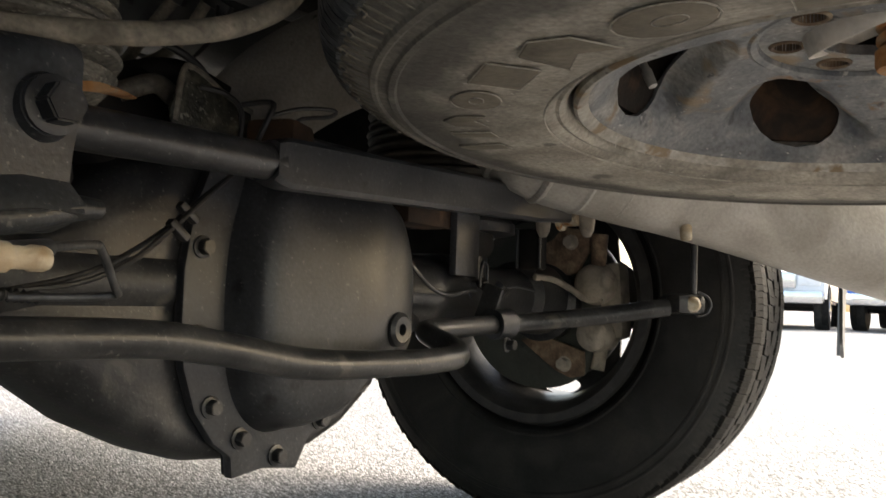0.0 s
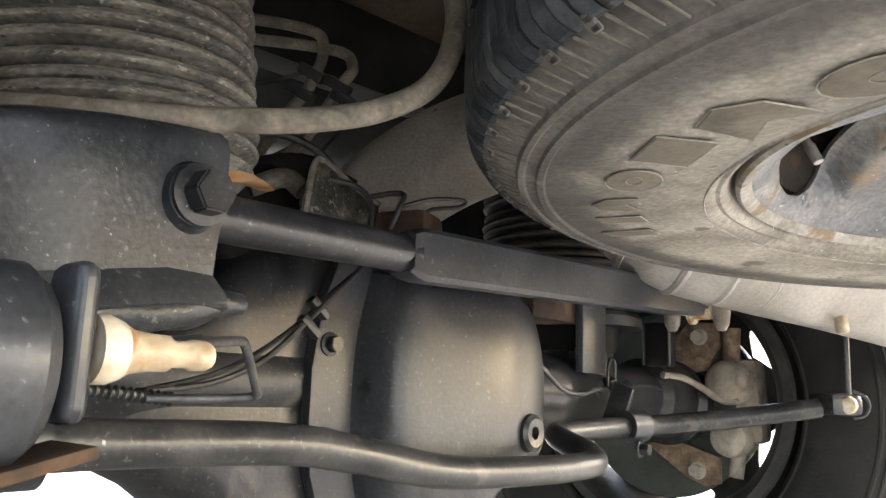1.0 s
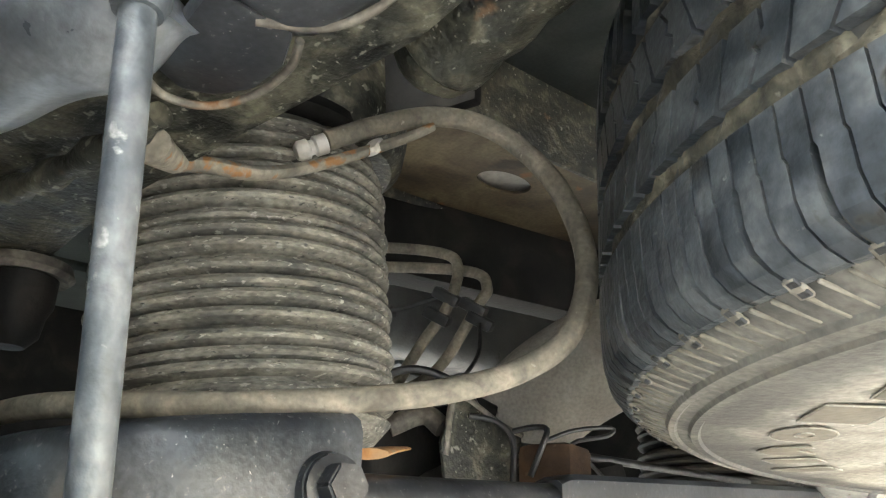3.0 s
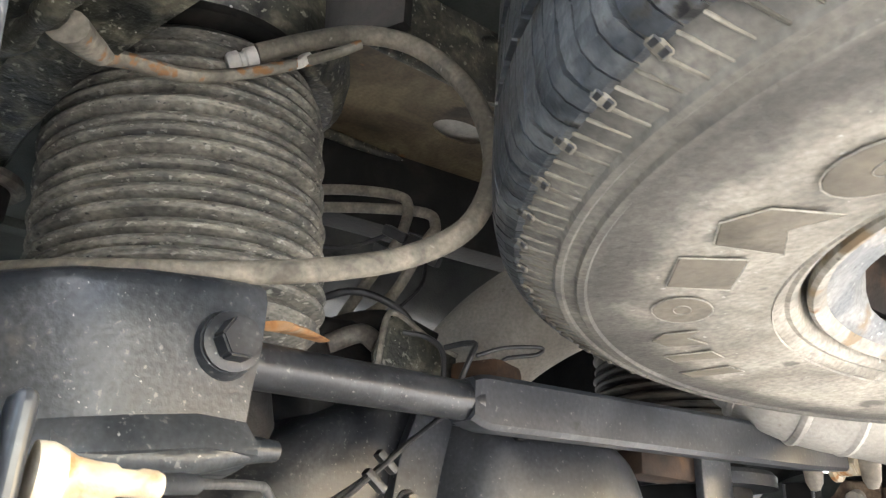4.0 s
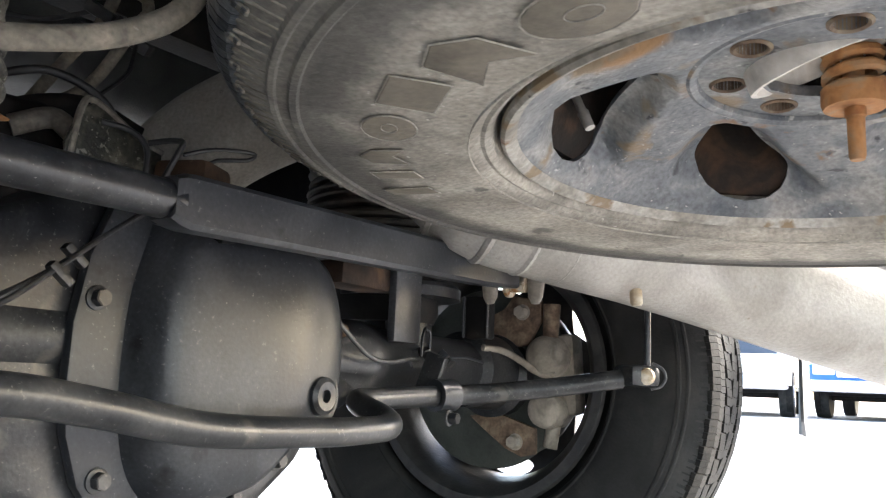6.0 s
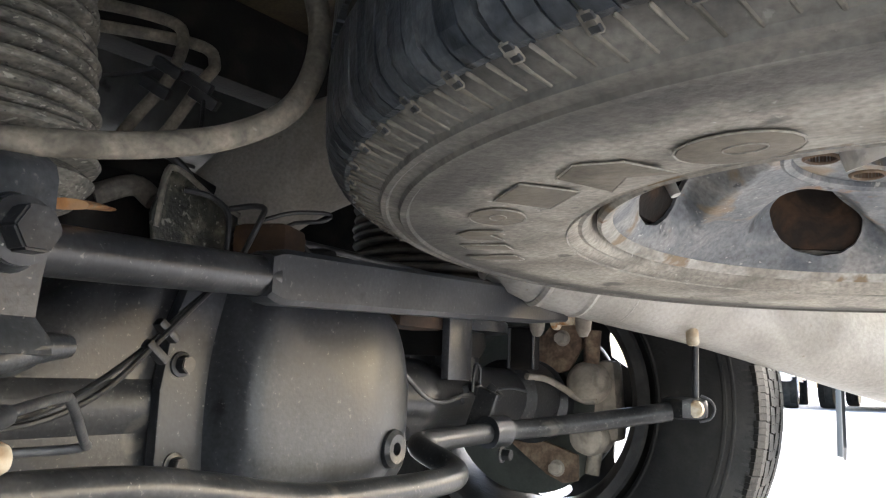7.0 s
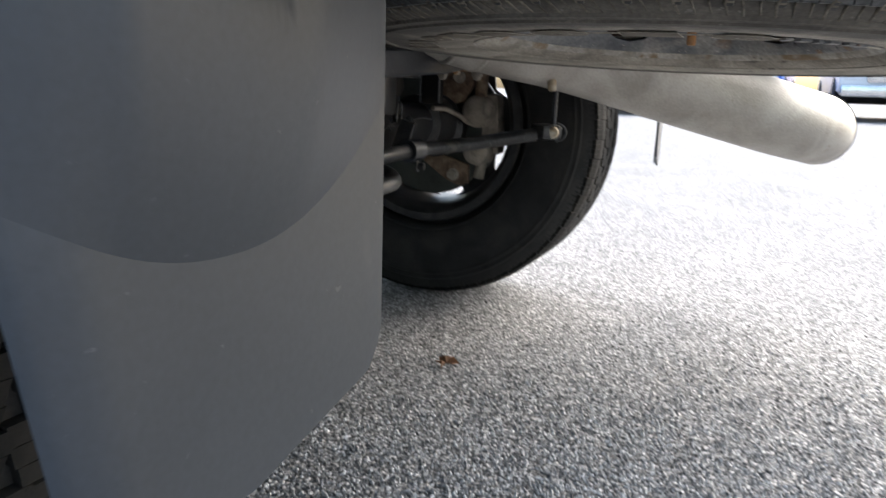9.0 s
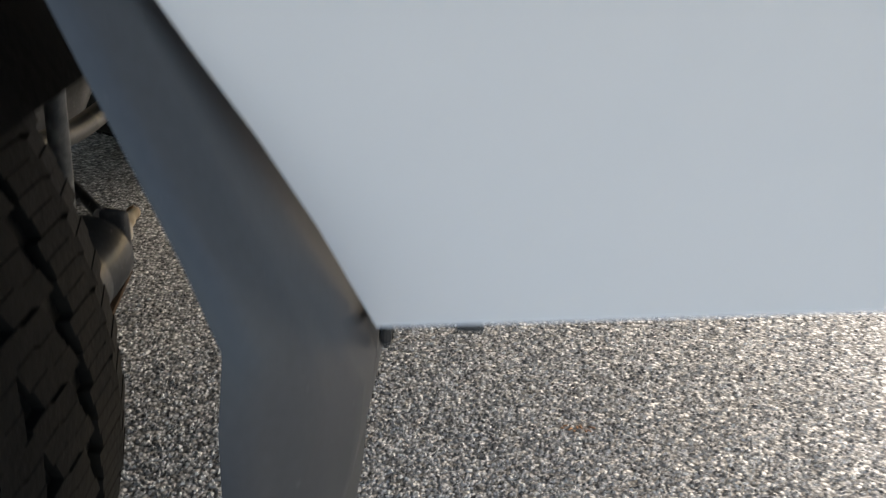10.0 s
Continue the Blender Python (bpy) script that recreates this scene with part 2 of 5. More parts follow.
gn.links.new(g_chip.outputs["Distance"], g_bump.inputs["Height"])
gn.links.new(g_bump.outputs[0], gn.nodes["Principled BSDF"].inputs["Normal"])


# ---- mesh helpers ----
def mesh_of(name, bm, mat, smooth=True):
    bmesh.ops.recalc_face_normals(bm, faces=bm.faces[:])
    me = bpy.data.meshes.new(name)
    bm.to_mesh(me)
    bm.free()
    me.materials.append(mat)
    if smooth:
        me.polygons.foreach_set("use_smooth", [True] * len(me.polygons))
        me.set_sharp_from_angle(angle=radians(38))
    return me


def part(name, bm, mat, parent=None, label="", smooth=True):
    ob = new(name, mesh_of(name, bm, mat, smooth))
    if parent is not None:
        ob.parent = parent
    return tagged(ob, label) if label else ob


def thing(name, at, label, category, group="", kind=""):
    """An Empty at the base of a thing; its parts are built in world places and then moved under it."""
    ob = new(name)
    ob.empty_display_size = 0.05
    ob.location = at
    return tagged(ob, label, category, group, kind)


def under(owner, *parts):
    """Parts built in world places go under owner without moving."""
    back = Matrix.Translation(owner.location).inverted()
    for p in parts:
        p.parent = owner
        p.matrix_parent_inverse = back
    return owner


def smooth_path(points, steps=8):
    """A Catmull-Rom line through points."""
    p = [Vector(q) for q in points]
    p = [2 * p[0] - p[1]] + p + [2 * p[-1] - p[-2]]
    out = []
    for i in range(1, len(p) - 2):
        a, b, c, d = p[i - 1:i + 3]
        for k in range(steps):
            t = k / steps
            out.append(0.5 * (2 * b + (c - a) * t + (2 * a - 5 * b + 4 * c - d) * t * t + (3 * b - a - 3 * c + d) * t ** 3))
    return out + [p[-2]]


def tube(points, radius, sides=16, steps=8, cap=True, flat=None, bm=None, hollow=0.0):
    """A tube along a smooth line. radius: a number or a function of 0..1. flat: (width, height) factors of an oval section."""
    bm = bm or bmesh.new()
    line = smooth_path(points, steps) if steps else [Vector(q) for q in points]
    rings, up = [], None
    for i, q in enumerate(line):
        ahead = (line[min(i + 1, len(line) - 1)] - line[max(i - 1, 0)]).normalized()
        if up is None:
            up = Vector((0, 0, 1)) if abs(ahead.z) < 0.9 else Vector((1, 0, 0))
        side = ahead.cross(up).normalized()
        up = side.cross(ahead).normalized()
        r = radius(i / (len(line) - 1)) if callable(radius) else radius
        fx, fy = flat or (1, 1)
        rings.append([bm.verts.new(q + r * (math.cos(a) * fx * side + math.sin(a) * fy * up))
                      for a in (2 * math.pi * k / sides for k in range(sides))])
    for a, b in zip(rings, rings[1:]):
        for k in range(sides):
            bm.faces.new((a[k], a[(k + 1) % sides], b[(k + 1) % sides], b[k]))
    if cap:
        bm.faces.new(rings[0][::-1])
        bm.faces.new(rings[-1])
    return bm


def lathe(profile, sides=64, m=None, closed=False, wobble=None, bm=None):
    """A surface of revolution about z from (radius, height) pairs; m places it."""
    bm = bm or bmesh.new()
    m = m or Matrix()
    rings = []
    for j in range(sides):
        a = 2 * math.pi * j / sides
        k = wobble(j) if wobble else 1.0
        rings.append([bm.verts.new(m @ Vector((r * k * math.cos(a), r * k * math.sin(a), h))) for r, h in profile])
    n = len(profile)
    for j in range(sides):
        a, b = rings[j], rings[(j + 1) % sides]
        for i in range(n if closed else n - 1):
            bm.faces.new((a[i], a[(i + 1) % n], b[(i + 1) % n], b[i]))
    if not closed:
        for i in (0, n - 1):
            if profile[i][0] > 1e-4:
                bm.faces.new([r[i] for r in rings])
    bmesh.ops.remove_doubles(bm, verts=bm.verts[:], dist=1e-5)
    return bm


def block(size, m=None, bevel=0.004, segments=2, bm=None):
    """A box with rounded edges, centred at m."""
    own = bmesh.new()
    bmesh.ops.create_cube(own, size=1, matrix=Matrix.Diagonal((*size, 1)))
    if bevel:
        bmesh.ops.bevel(own, geom=own.edges[:], offset=bevel, segments=segments, affect="EDGES", profile=0.6)
    bmesh.ops.transform(own, matrix=m or Matrix(), verts=own.verts[:])
    return joined(own, bm)


def joined(own, bm):
    if bm is None:
        return own
    me = bpy.data.meshes.new("scratch")
    own.to_mesh(me)
    own.free()
    bm.from_mesh(me)
    bpy.data.meshes.remove(me)
    return bm


def plate(outline, thick, m, bevel=0.002, bm=None, holes=()):
    """A plate cut from an outline (x, y), thick along z, placed by m."""
    own = bmesh.new()
    f = own.faces.new([own.verts.new((x, y, 0)) for x, y in outline])
    made = bmesh.ops.extrude_face_region(own, geom=[f])
    bmesh.ops.translate(own, vec=(0, 0, thick), verts=[g for g in made["geom"] if isinstance(g, bmesh.types.BMVert)])
    if bevel:
        bmesh.ops.bevel(own, geom=own.edges[:], offset=bevel, segments=2, affect="EDGES", profile=0.6)
    bmesh.ops.transform(own, matrix=m, verts=own.verts[:])
    return joined(own, bm)


def towards(at, ahead, spin=0.0):
    """A place whose z axis points along ahead."""
    q = Vector(ahead).to_track_quat("Z", "Y").to_matrix().to_4x4()
    return Matrix.Translation(at) @ q @ pose(0, 0, 0, 0, 0, spin)


def hex_bolt(r, h, m, washer=1.35, bm=None):
    own = bmesh.new()
    lathe([(r * washer, 0), (r * washer, h * 0.18), (r * 1.05, h * 0.24)], 20, m, bm=own)
    head = bmesh.new()
    bmesh.ops.create_cone(head, cap_ends=True, segments=6, radius1=r, radius2=r * 0.96, depth=h * 0.85,
                          matrix=Matrix.Translation((0, 0, h * 0.6)))
    bmesh.ops.bevel(head, geom=head.edges[:], offset=r * 0.1, segments=2, affect="EDGES")
    bmesh.ops.transform(head, matrix=m, verts=head.verts[:])
    joined(head, own)
    return joined(own, bm)


X_POS, X_NEG = Matrix.Rotation(radians(90), 4, "Y"), Matrix.Rotation(radians(-90), 4, "Y")
FACE_REAR = Matrix(((0, 0, 1, 0), (1, 0, 0, 0), (0, 1, 0, 0), (0, 0, 0, 1)))  # outline (y, z), thick along x
FACE_SIDE = Matrix(((1, 0, 0, 0), (0, 0, -1, 0), (0, 1, 0, 0), (0, 0, 0, 1)))  # outline (x, z), thick along -y


# ---- ground ----
bm = bmesh.new()
bmesh.ops.create_grid(bm, x_segments=60, y_segments=60, size=300)
ground = part("ground", bm, M_ground)
tagged(ground, "pale grey fine gravel asphalt of an open car park", "ground", kind="structure")

# ---- tyres and wheels ----
TYRE_R, TYRE_W = 0.394, 0.245
rng = random.Random(7)


def tyre_profile(r=TYRE_R, w=TYRE_W, bead=0.212):
    """A tyre carcass with raised rings on its sidewalls; the tread blocks stand on it."""
    h = w / 2
    side = [(bead, 0.6), (bead + 0.012, 0.62), (bead + 0.02, 0.68), (bead + 0.0225, 0.82), (bead + 0.026, 0.9), (bead + 0.03, 0.925), (bead + 0.033, 0.92),
            (bead + 0.04, 0.955), (r * 0.68, 0.985), (r * 0.78, 1.0), (r * 0.862, 0.99), (r * 0.866, 1.005), (r * 0.876, 1.003), (r * 0.88, 0.985),
            (r * 0.895, 0.975), (r * 0.899, 0.985), (r * 0.907, 0.98), (r * 0.911, 0.955), (r * 0.93, 0.93), (r * 0.955, 0.885), (r * 0.972, 0.84), (r * 0.98, 0.75),
            (r * 0.984, 0.4)]
    return [(q, -h * k) for q, k in side] + [(r * 0.985, 0)] + [(q, h * k) for q, k in reversed(side)]


def curved_block(length, width, height, r, lean=0.0, cuts=3, taper=0.97, outer=0):
    """One tread block on a drum of radius r: split by kinked sipes, leaning sideways by lean."""
    own = bmesh.new()
    step = length / cuts
    for k in range(cuts):
        a0, a1 = -length / 2 + k * step + 0.0003, -length / 2 + (k + 1) * step - 0.0003
        low, top = [], []
        rim = [(a0, s) for s in (-1, -0.15, 0.1, 1)] + [(a1, s) for s in (1, 0.1, -0.15, -1)]
        for a, s in rim:
            turn = a + (0.0011 if s > 0 else -0.0011)
            off = lean * a + (0.0008 if (k % 2) else -0.0008)
            low.append(own.verts.new((r * math.cos(turn / r), r * math.sin(turn / r), s * width / 2 + off)))
            q = r + height - (0.0065 if s == outer else 0.0)
            top.append(own.verts.new((q * math.cos(turn / r), q * math.sin(turn / r), s * width / 2 * taper + off)))
        own.faces.new((top[0], top[1], top[6], top[7]))
        own.faces.new((top[1], top[2], top[5], top[6]))
        own.faces.new((top[2], top[3], top[4], top[5]))
        for i in range(8):
            own.faces.new((low[i], low[(i + 1) % 8], top[(i + 1) % 8], top[i]))
    return own


ROWS = [(-0.078, 0.054, 0.1, 4), (-0.021, 0.038, 0.35, 3), (0.021, 0.038, -0.35, 3), (0.078, 0.054, -0.1, 4)]
AROUND = 60


def tread_meshes(mat):
    made = []
    for y, w, lean, cuts in ROWS:
        r = TYRE_R * 0.966 if abs(y) > 0.06 else TYRE_R * 0.969
        length = 2 * math.pi * TYRE_R / AROUND - (0.0018 if abs(y) > 0.06 else 0.0014)
        made.append(mesh_of("tread_block", curved_block(length, w, TYRE_R - r, r, lean, cuts, outer=(1 if y > 0.06 else (-1 if y < -0.06 else 0))), mat, False))
    return made


def tread_stuff(mat):
    """All tread blocks of a tyre that stays further off, in one mesh."""
    bm = bmesh.new()
    for (y, w, lean, cuts), me in zip(ROWS, tread_meshes(mat)):
        for k in range(AROUND):
            first = len(bm.verts)
            bm.from_mesh(me)
            bm.verts.ensure_lookup_table()
            turn = Matrix.Translation((0, 0, y)) @ pose(0, 0, 0, 0, 0, 360 * (k + (0.5 if abs(y) < 0.06 else 0)) / AROUND)
            for v in bm.verts[first:]:
                v.co = turn @ v.co
    return bm


def shoulder_ribs():
    """Thin raised bars on both shoulders, three to a lug, between the tread and the sidewall."""
    bm = bmesh.new()
    for k in range(AROUND * 4):
        a = 360 * (k + 0.5) / (AROUND * 4)
        deep = (0.018, 0.011, 0.014, 0.008)[k % 4]
        for s in (-1, 1):
            m = pose(0, 0, 0, 0, 0, a) @ Matrix.Translation((TYRE_R * 0.968 - deep / 2, 0, s * (0.1045 + deep * 0.24))) @ pose(0, 0, 0, 0, s * 27, 0)
            block((deep, 0.0026 if k % 4 else 0.0042, 0.0032), m, 0, bm=bm)
    return bm


def spoke_disc(windows, r_in, r_out, r0, r1, wide, height, thick, start=0.0, rings=26, seg=6, tear=False, lean=0.0):
    """A pressed wheel disc with rounded windows, or with teardrop ones. height: the disc's level by (radius, spoke share)."""
    bm = bmesh.new()
    share = math.pi / windows
    radii = sorted({r_in + (r_out - r_in) * k / rings for k in range(rings + 1)} | {r0, r1} | {r0 + (r1 - r0) * q for q in (0.03, 0.9, 0.95, 0.98)})
    rows = []
    for r in radii:
        u = min(1.0, max(0.0, (r - r0) / (r1 - r0)))
        w = wide * math.sin(math.pi * u ** 1.5) ** 0.6 if 0 < u < 1 else 0.0
        if tear and 0 < u < 1:
            w = wide * u ** 0.65 * (1.0 - max(0.0, (u - 0.75) / 0.25) ** 2.5) ** 0.5
        row = []
        for n in range(windows):
            c = start + 2 * math.pi * n / windows + lean * (1.0 - u)
            for k in range(seg + 1):
                a = c + w + (2 * share - 2 * w) * k / seg
                row.append(bm.verts.new((r * math.cos(a), r * math.sin(a), height(r, abs(2 * k / seg - 1)))))
        rows.append(row)
    for a, b in zip(rows, rows[1:]):
        for n in range(windows):
            for k in range(seg):
                i = n * (seg + 1) + k
                bm.faces.new((a[i], a[i + 1], b[i + 1], b[i]))
    bmesh.ops.remove_doubles(bm, verts=bm.verts[:], dist=1e-5)
    bmesh.ops.recalc_face_normals(bm, faces=bm.faces[:])
    bmesh.ops.solidify(bm, geom=bm.faces[:], thickness=thick)
    return bm


def hub_plate(r0, r1, holes, at_r, hole, level, thick, start):
    """A flat ring with round holes."""
    bm = bmesh.new()
    half = math.pi / holes
    for n in range(holes):
        mid = start + 2 * half * n
        inner, outer = [], []
        for k in range(32):
            a = 2 * math.pi * k / 32
            dx, dy = math.cos(a), math.sin(a)
            inner.append(bm.verts.new(Matrix.Rotation(mid, 4, "Z") @ Vector((at_r + hole * dx, hole * dy, level))))
            t = min((r1 - at_r if dx > 0 else at_r - r0) / max(abs(dx), 1e-6), half * at_r / max(abs(dy), 1e-6))
            r, b = at_r + t * dx, mid + t * dy / at_r
            outer.append(bm.verts.new((r * math.cos(b), r * math.sin(b), level)))
        for k in range(32):
            bm.faces.new((inner[k], inner[(k + 1) % 32], outer[(k + 1) % 32], outer[k]))
    bmesh.ops.remove_doubles(bm, verts=bm.verts[:], dist=1e-5)
    bmesh.ops.recalc_face_normals(bm, faces=bm.faces[:])
    bmesh.ops.solidify(bm, geom=bm.faces[:], thickness=thick)
    return bm


BARREL = [(0.207, -0.107), (0.222, -0.107), (0.226, -0.102), (0.222, -0.097), (0.212, -0.094), (0.206, -0.08), (0.2, -0.072), (0.192, -0.055), (0.186, -0.03), (0.186, 0.06),
          (0.2, 0.078), (0.21, 0.094), (0.222, 0.098), (0.226, 0.102), (0.222, 0.107), (0.207, 0.105), (0.196, 0.082), (0.181, 0.062), (0.181, -0.03), (0.187, -0.07),
          (0.192, -0.086), (0.199, -0.099)]


def road_wheel(at, turn, label, deep, start):
    """A road wheel whose axis is z in its own place; its disc sits at height deep."""
    owner = thing("road_wheel", (0, 0, 0), label, "wheel", "road wheels")
    part("tyre", lathe(tyre_profile(), 96, closed=True), M_tyre, owner)
    tagged(part("tread", tread_stuff(M_tread_dark), M_tread_dark, owner, smooth=False), kind="stuff")
    tagged(part("shoulder_rib", shoulder_ribs(), M_tyre, owner, smooth=False), kind="stuff")
    part("rim", lathe(BARREL, 72, closed=True), M_rimdark, owner)
    part("wheel_disc", spoke_disc(6, 0.03, 0.188, 0.14, 0.183, 0.24, lambda r, s: deep, 0.006, radians(start)), M_rimdark, owner)
    owner.matrix_world = Matrix.Translation(at) @ turn
    return owner


M_tread_dark = material("dusty_tread_rubber", [(0.006, 0.006, 0.006), (0.011, 0.011, 0.0105), (0.02, 0.019, 0.017)], (0.6, 0.85), scale=16, shine=0.15)
far_wheel = road_wheel((-0.018, 0.772, 0.394), pose(0, 0, 0, -90, 0, 0), "black steel road wheel, dusty tyre, brake caliper inside", 0.03, -32)
near_wheel = road_wheel((0.014, -0.725, 0.394), pose(0, 0, 0, 90, 0, 0), "black steel road wheel, dusty treaded tyre ahead of mud flap", 0.03, 10)

# ---- spare wheel, hung flat and sagging a little towards the tail pipe ----
SPARE_R, PITCHES = 0.402, 68
SPARE_UP = Vector((0.015, 0.03, 1.0)).normalized()
SPARE_X = (Vector((1, 0, 0)) - SPARE_UP * SPARE_UP.x).normalized()
SPARE_Y = SPARE_UP.cross(SPARE_X)
SPARE_AT = Vector((0.596, 0.0257, 0.6385))
spare = thing("spare_wheel_assembly", SPARE_AT, "mud-caked spare wheel with grey alloy rim hung flat below", "wheel")
spare.matrix_world = Matrix.Translation(SPARE_AT) @ Matrix((SPARE_X, SPARE_Y, SPARE_UP)).transposed().to_4x4()
M_groove = material("earth_packed_in_tread", [(0.02, 0.018, 0.012), (0.065, 0.056, 0.038), (0.16, 0.142, 0.1)], (0.8, 0.95), scale=60, bump=0.7, fine=(240.0, 0.8),
                    spots=[((0.24, 0.225, 0.18), 70, 0.66), ((0.012, 0.012, 0.011), 45, 0.6)])


def spare_shoulder(wide_slot):
    """One third of a shoulder lug: a flat tread strip that rounds over onto the shoulder; kinked edges, one of them cut back to a slot."""
    own = bmesh.new()
    arc = 2 * math.pi / (PITCHES * 3)
    rows = [(-0.0505, 0.0), (-0.06, 0.0), (-0.072, 0.0004), (-0.0745, 0.0005), (-0.088, 0.0016), (-0.097, 0.004), (-0.104, 0.0088), (-0.1085, 0.0145)]
    top, low = [], []
    for n, (z, drop) in enumerate(rows):
        kink = (-0.06, 0.0, 0.05, 0.16, 0.2, 0.28, 0.46, 0.66)[n]
        gap = 0.05 if not wide_slot or n < 3 else (0.23 if n < 6 else 0.12)
        a0, a1 = arc * (kink + 0.05), arc * (1 + kink - gap)
        r = SPARE_R - drop
        for store, q in ((top, r), (low, r - 0.012 + drop * 0.3)):
            store.append([own.verts.new((q * math.cos(a), q * math.sin(a), z)) for a in (a0, a1)])
    for a, b in zip(top, top[1:]):
        own.faces.new((a[0], a[1], b[1], b[0]))
    for k in (0, 1):
        for (a, b), (c, d) in zip(zip(top, top[1:]), zip(low, low[1:])):
            own.faces.new((a[k], b[k], d[k], c[k]))
    for k in (0, -1):
        own.faces.new((top[k][0], top[k][1], low[k][1], low[k][0]))
    return own


def spare_rib(lean):
    """One block of a middle rib: a kinked six-sided top with a bent sipe across."""
    own = bmesh.new()
    arc = 2 * math.pi / PITCHES
    for half in (0, 1):
        shape = [(0.03, -0.0145), (0.47, -0.0145), (0.56, -0.004), (0.47, 0.0), (0.56, 0.005), (0.47, 0.0145), (0.06, 0.0145), (0.0, 0.004)]
        if half:
            shape = [(0.53, -0.0145), (0.93, -0.0145), (0.97, -0.004), (0.94, 0.0145), (0.53, 0.0145), (0.62, 0.005), (0.53, 0.0), (0.62, -0.004)]
        tops = []
        for q in (SPARE_R, SPARE_R - 0.012):
            tops.append([own.verts.new((q * math.cos(arc * (u + lean * z / 0.03)), q * math.sin(arc * (u + lean * z / 0.03)), z)) for u, z in shape])
        own.faces.new(tops[0])
        for k in range(8):
            own.faces.new((tops[0][k], tops[0][(k + 1) % 8], tops[1][(k + 1) % 8], tops[1][k]))
    return own


def packed_groove(z, w, seed_no):
    """Earth pressed into a circumferential groove, lumpy, below the tread."""
    pick = random.Random(seed_no)
    bm = bmesh.new()
    rings = []
    for k in range(300):
        a = 2 * math.pi * k / 300
        rings.append([bm.verts.new(((SPARE_R - 0.005 + pick.uniform(-0.003, 0.003)) * math.cos(a), (SPARE_R - 0.005 + pick.uniform(-0.003, 0.003)) * math.sin(a), z + w * (q - 0.5)))
                      for q in (0.0, 0.33, 0.66, 1.0)])
    for k in range(300):
        a, b = rings[k], rings[(k + 1) % 300]
        for q in range(3):
            bm.faces.new((a[q], a[q + 1], b[q + 1], b[q]))
    return bm


def spare_bars():
    """Raised bars that run from the tread down the lower shoulder, in threes, the first one longer."""
    bm = bmesh.new()
    for k in range(PITCHES * 3):
        a = 360 * (k + 0.62) / (PITCHES * 3)
        deep = (0.026, 0.022, 0.019)[k % 3]
        m = pose(0, 0, 0, 0, 0, a) @ Matrix.Translation((SPARE_R * 0.9505 - deep * 0.32, 0, -0.1108 - deep * 0.1)) @ pose(0, 0, 0, 0, -21, 0) @ pose(0, 0, 0, 0, 0, -14)
        if k % 3 == 0:
            block((0.0105, 0.0075, 0.0026), pose(0, 0, 0, 0, 0, a) @ Matrix.Translation((SPARE_R * 0.957, 0, -0.1092)) @ pose(0, 0, 0, 0, -32, 0), 0.0012, 1, bm=bm)
        block((deep, 0.0016 if k % 3 else 0.0022, 0.0022), m, 0.0006, 1, bm=bm)
    return bm


def spare_pit_shades():
    """Two black blocks at the head of each shoulder lug, painting the shade in its pits."""
    bm = bmesh.new()
    for k in range(PITCHES * 2):
        a = 360 * (k // 2 * 3 + 0.62) / (PITCHES * 3)
        m = pose(0, 0, 0, 0, 0, a) @ Matrix.Translation((SPARE_R * 0.957, 0, -0.1092)) @ pose(0, 0, 0, 0, -32, 0) @ Matrix.Translation((0.0026 - 0.0052 * (k % 2), 0.0008, -0.0002))
        block((0.0036, 0.0052, 0.0026), m, 0.0006, 1, bm=bm)
    return bm


p = [part("tyre", lathe(tyre_profile(SPARE_R, bead=0.2), 128, closed=True), M_mud), tagged(part("shoulder_rib", spare_bars(), M_rib), kind="stuff"),
     tagged(part("stud", spare_pit_shades(), M_wire), kind="stuff")]
M_rimedge = material("rust_edged_rim_lip", [(0.16, 0.145, 0.115), (0.27, 0.25, 0.21), (0.40, 0.38, 0.34)], (0.5, 0.75), 0.1, scale=22, fine=(200.0, 0.6), spots=[((0.2, 0.145, 0.085), 24, 0.58), ((0.17, 0.09, 0.04), 34, 0.68), ((0.05, 0.045, 0.04), 60, 0.66)])
p.append(part("rim_lip", lathe([(0.2085, -0.1035), (0.2125, -0.1085), (0.2165, -0.1105), (0.2195, -0.1085), (0.2198, -0.104), (0.216, -0.099), (0.2085, -0.094)], 96, closed=True), M_rimedge))
# rust taken down to near-black, painting the shade behind the rim windows
M_barrel = material("rusty_shaded_barrel", [(0.006, 0.005, 0.004), (0.016, 0.011, 0.008), (0.06, 0.032, 0.016)], (0.7, 0.9), scale=26, shine=0.2)
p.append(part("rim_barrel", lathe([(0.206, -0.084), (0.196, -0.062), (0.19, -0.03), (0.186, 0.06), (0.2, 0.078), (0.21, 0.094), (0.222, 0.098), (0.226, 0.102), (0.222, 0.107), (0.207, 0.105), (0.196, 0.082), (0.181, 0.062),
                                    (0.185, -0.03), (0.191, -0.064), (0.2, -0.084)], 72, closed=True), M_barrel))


def spare_level(r, s):
    """The rim's dished face: shallow by the lip, sinking to the hub, its spokes rolled back at their edges."""
    u = min(1.0, max(0.0, (r - 0.09) / 0.118))
    base = -0.0555 - 0.029 * u - 0.0195 * max(0.0, (u - 0.7) / 0.3) ** 1.4
    edge = max(0.0, (s - 0.38) / 0.62)
    pocket = min(1.0, max(0.0, (r - 0.1) / 0.025)) * min(1.0, max(0.0, (0.2 - r) / 0.014))
    return base + 0.024 * edge * edge * (3 - 2 * edge) * pocket


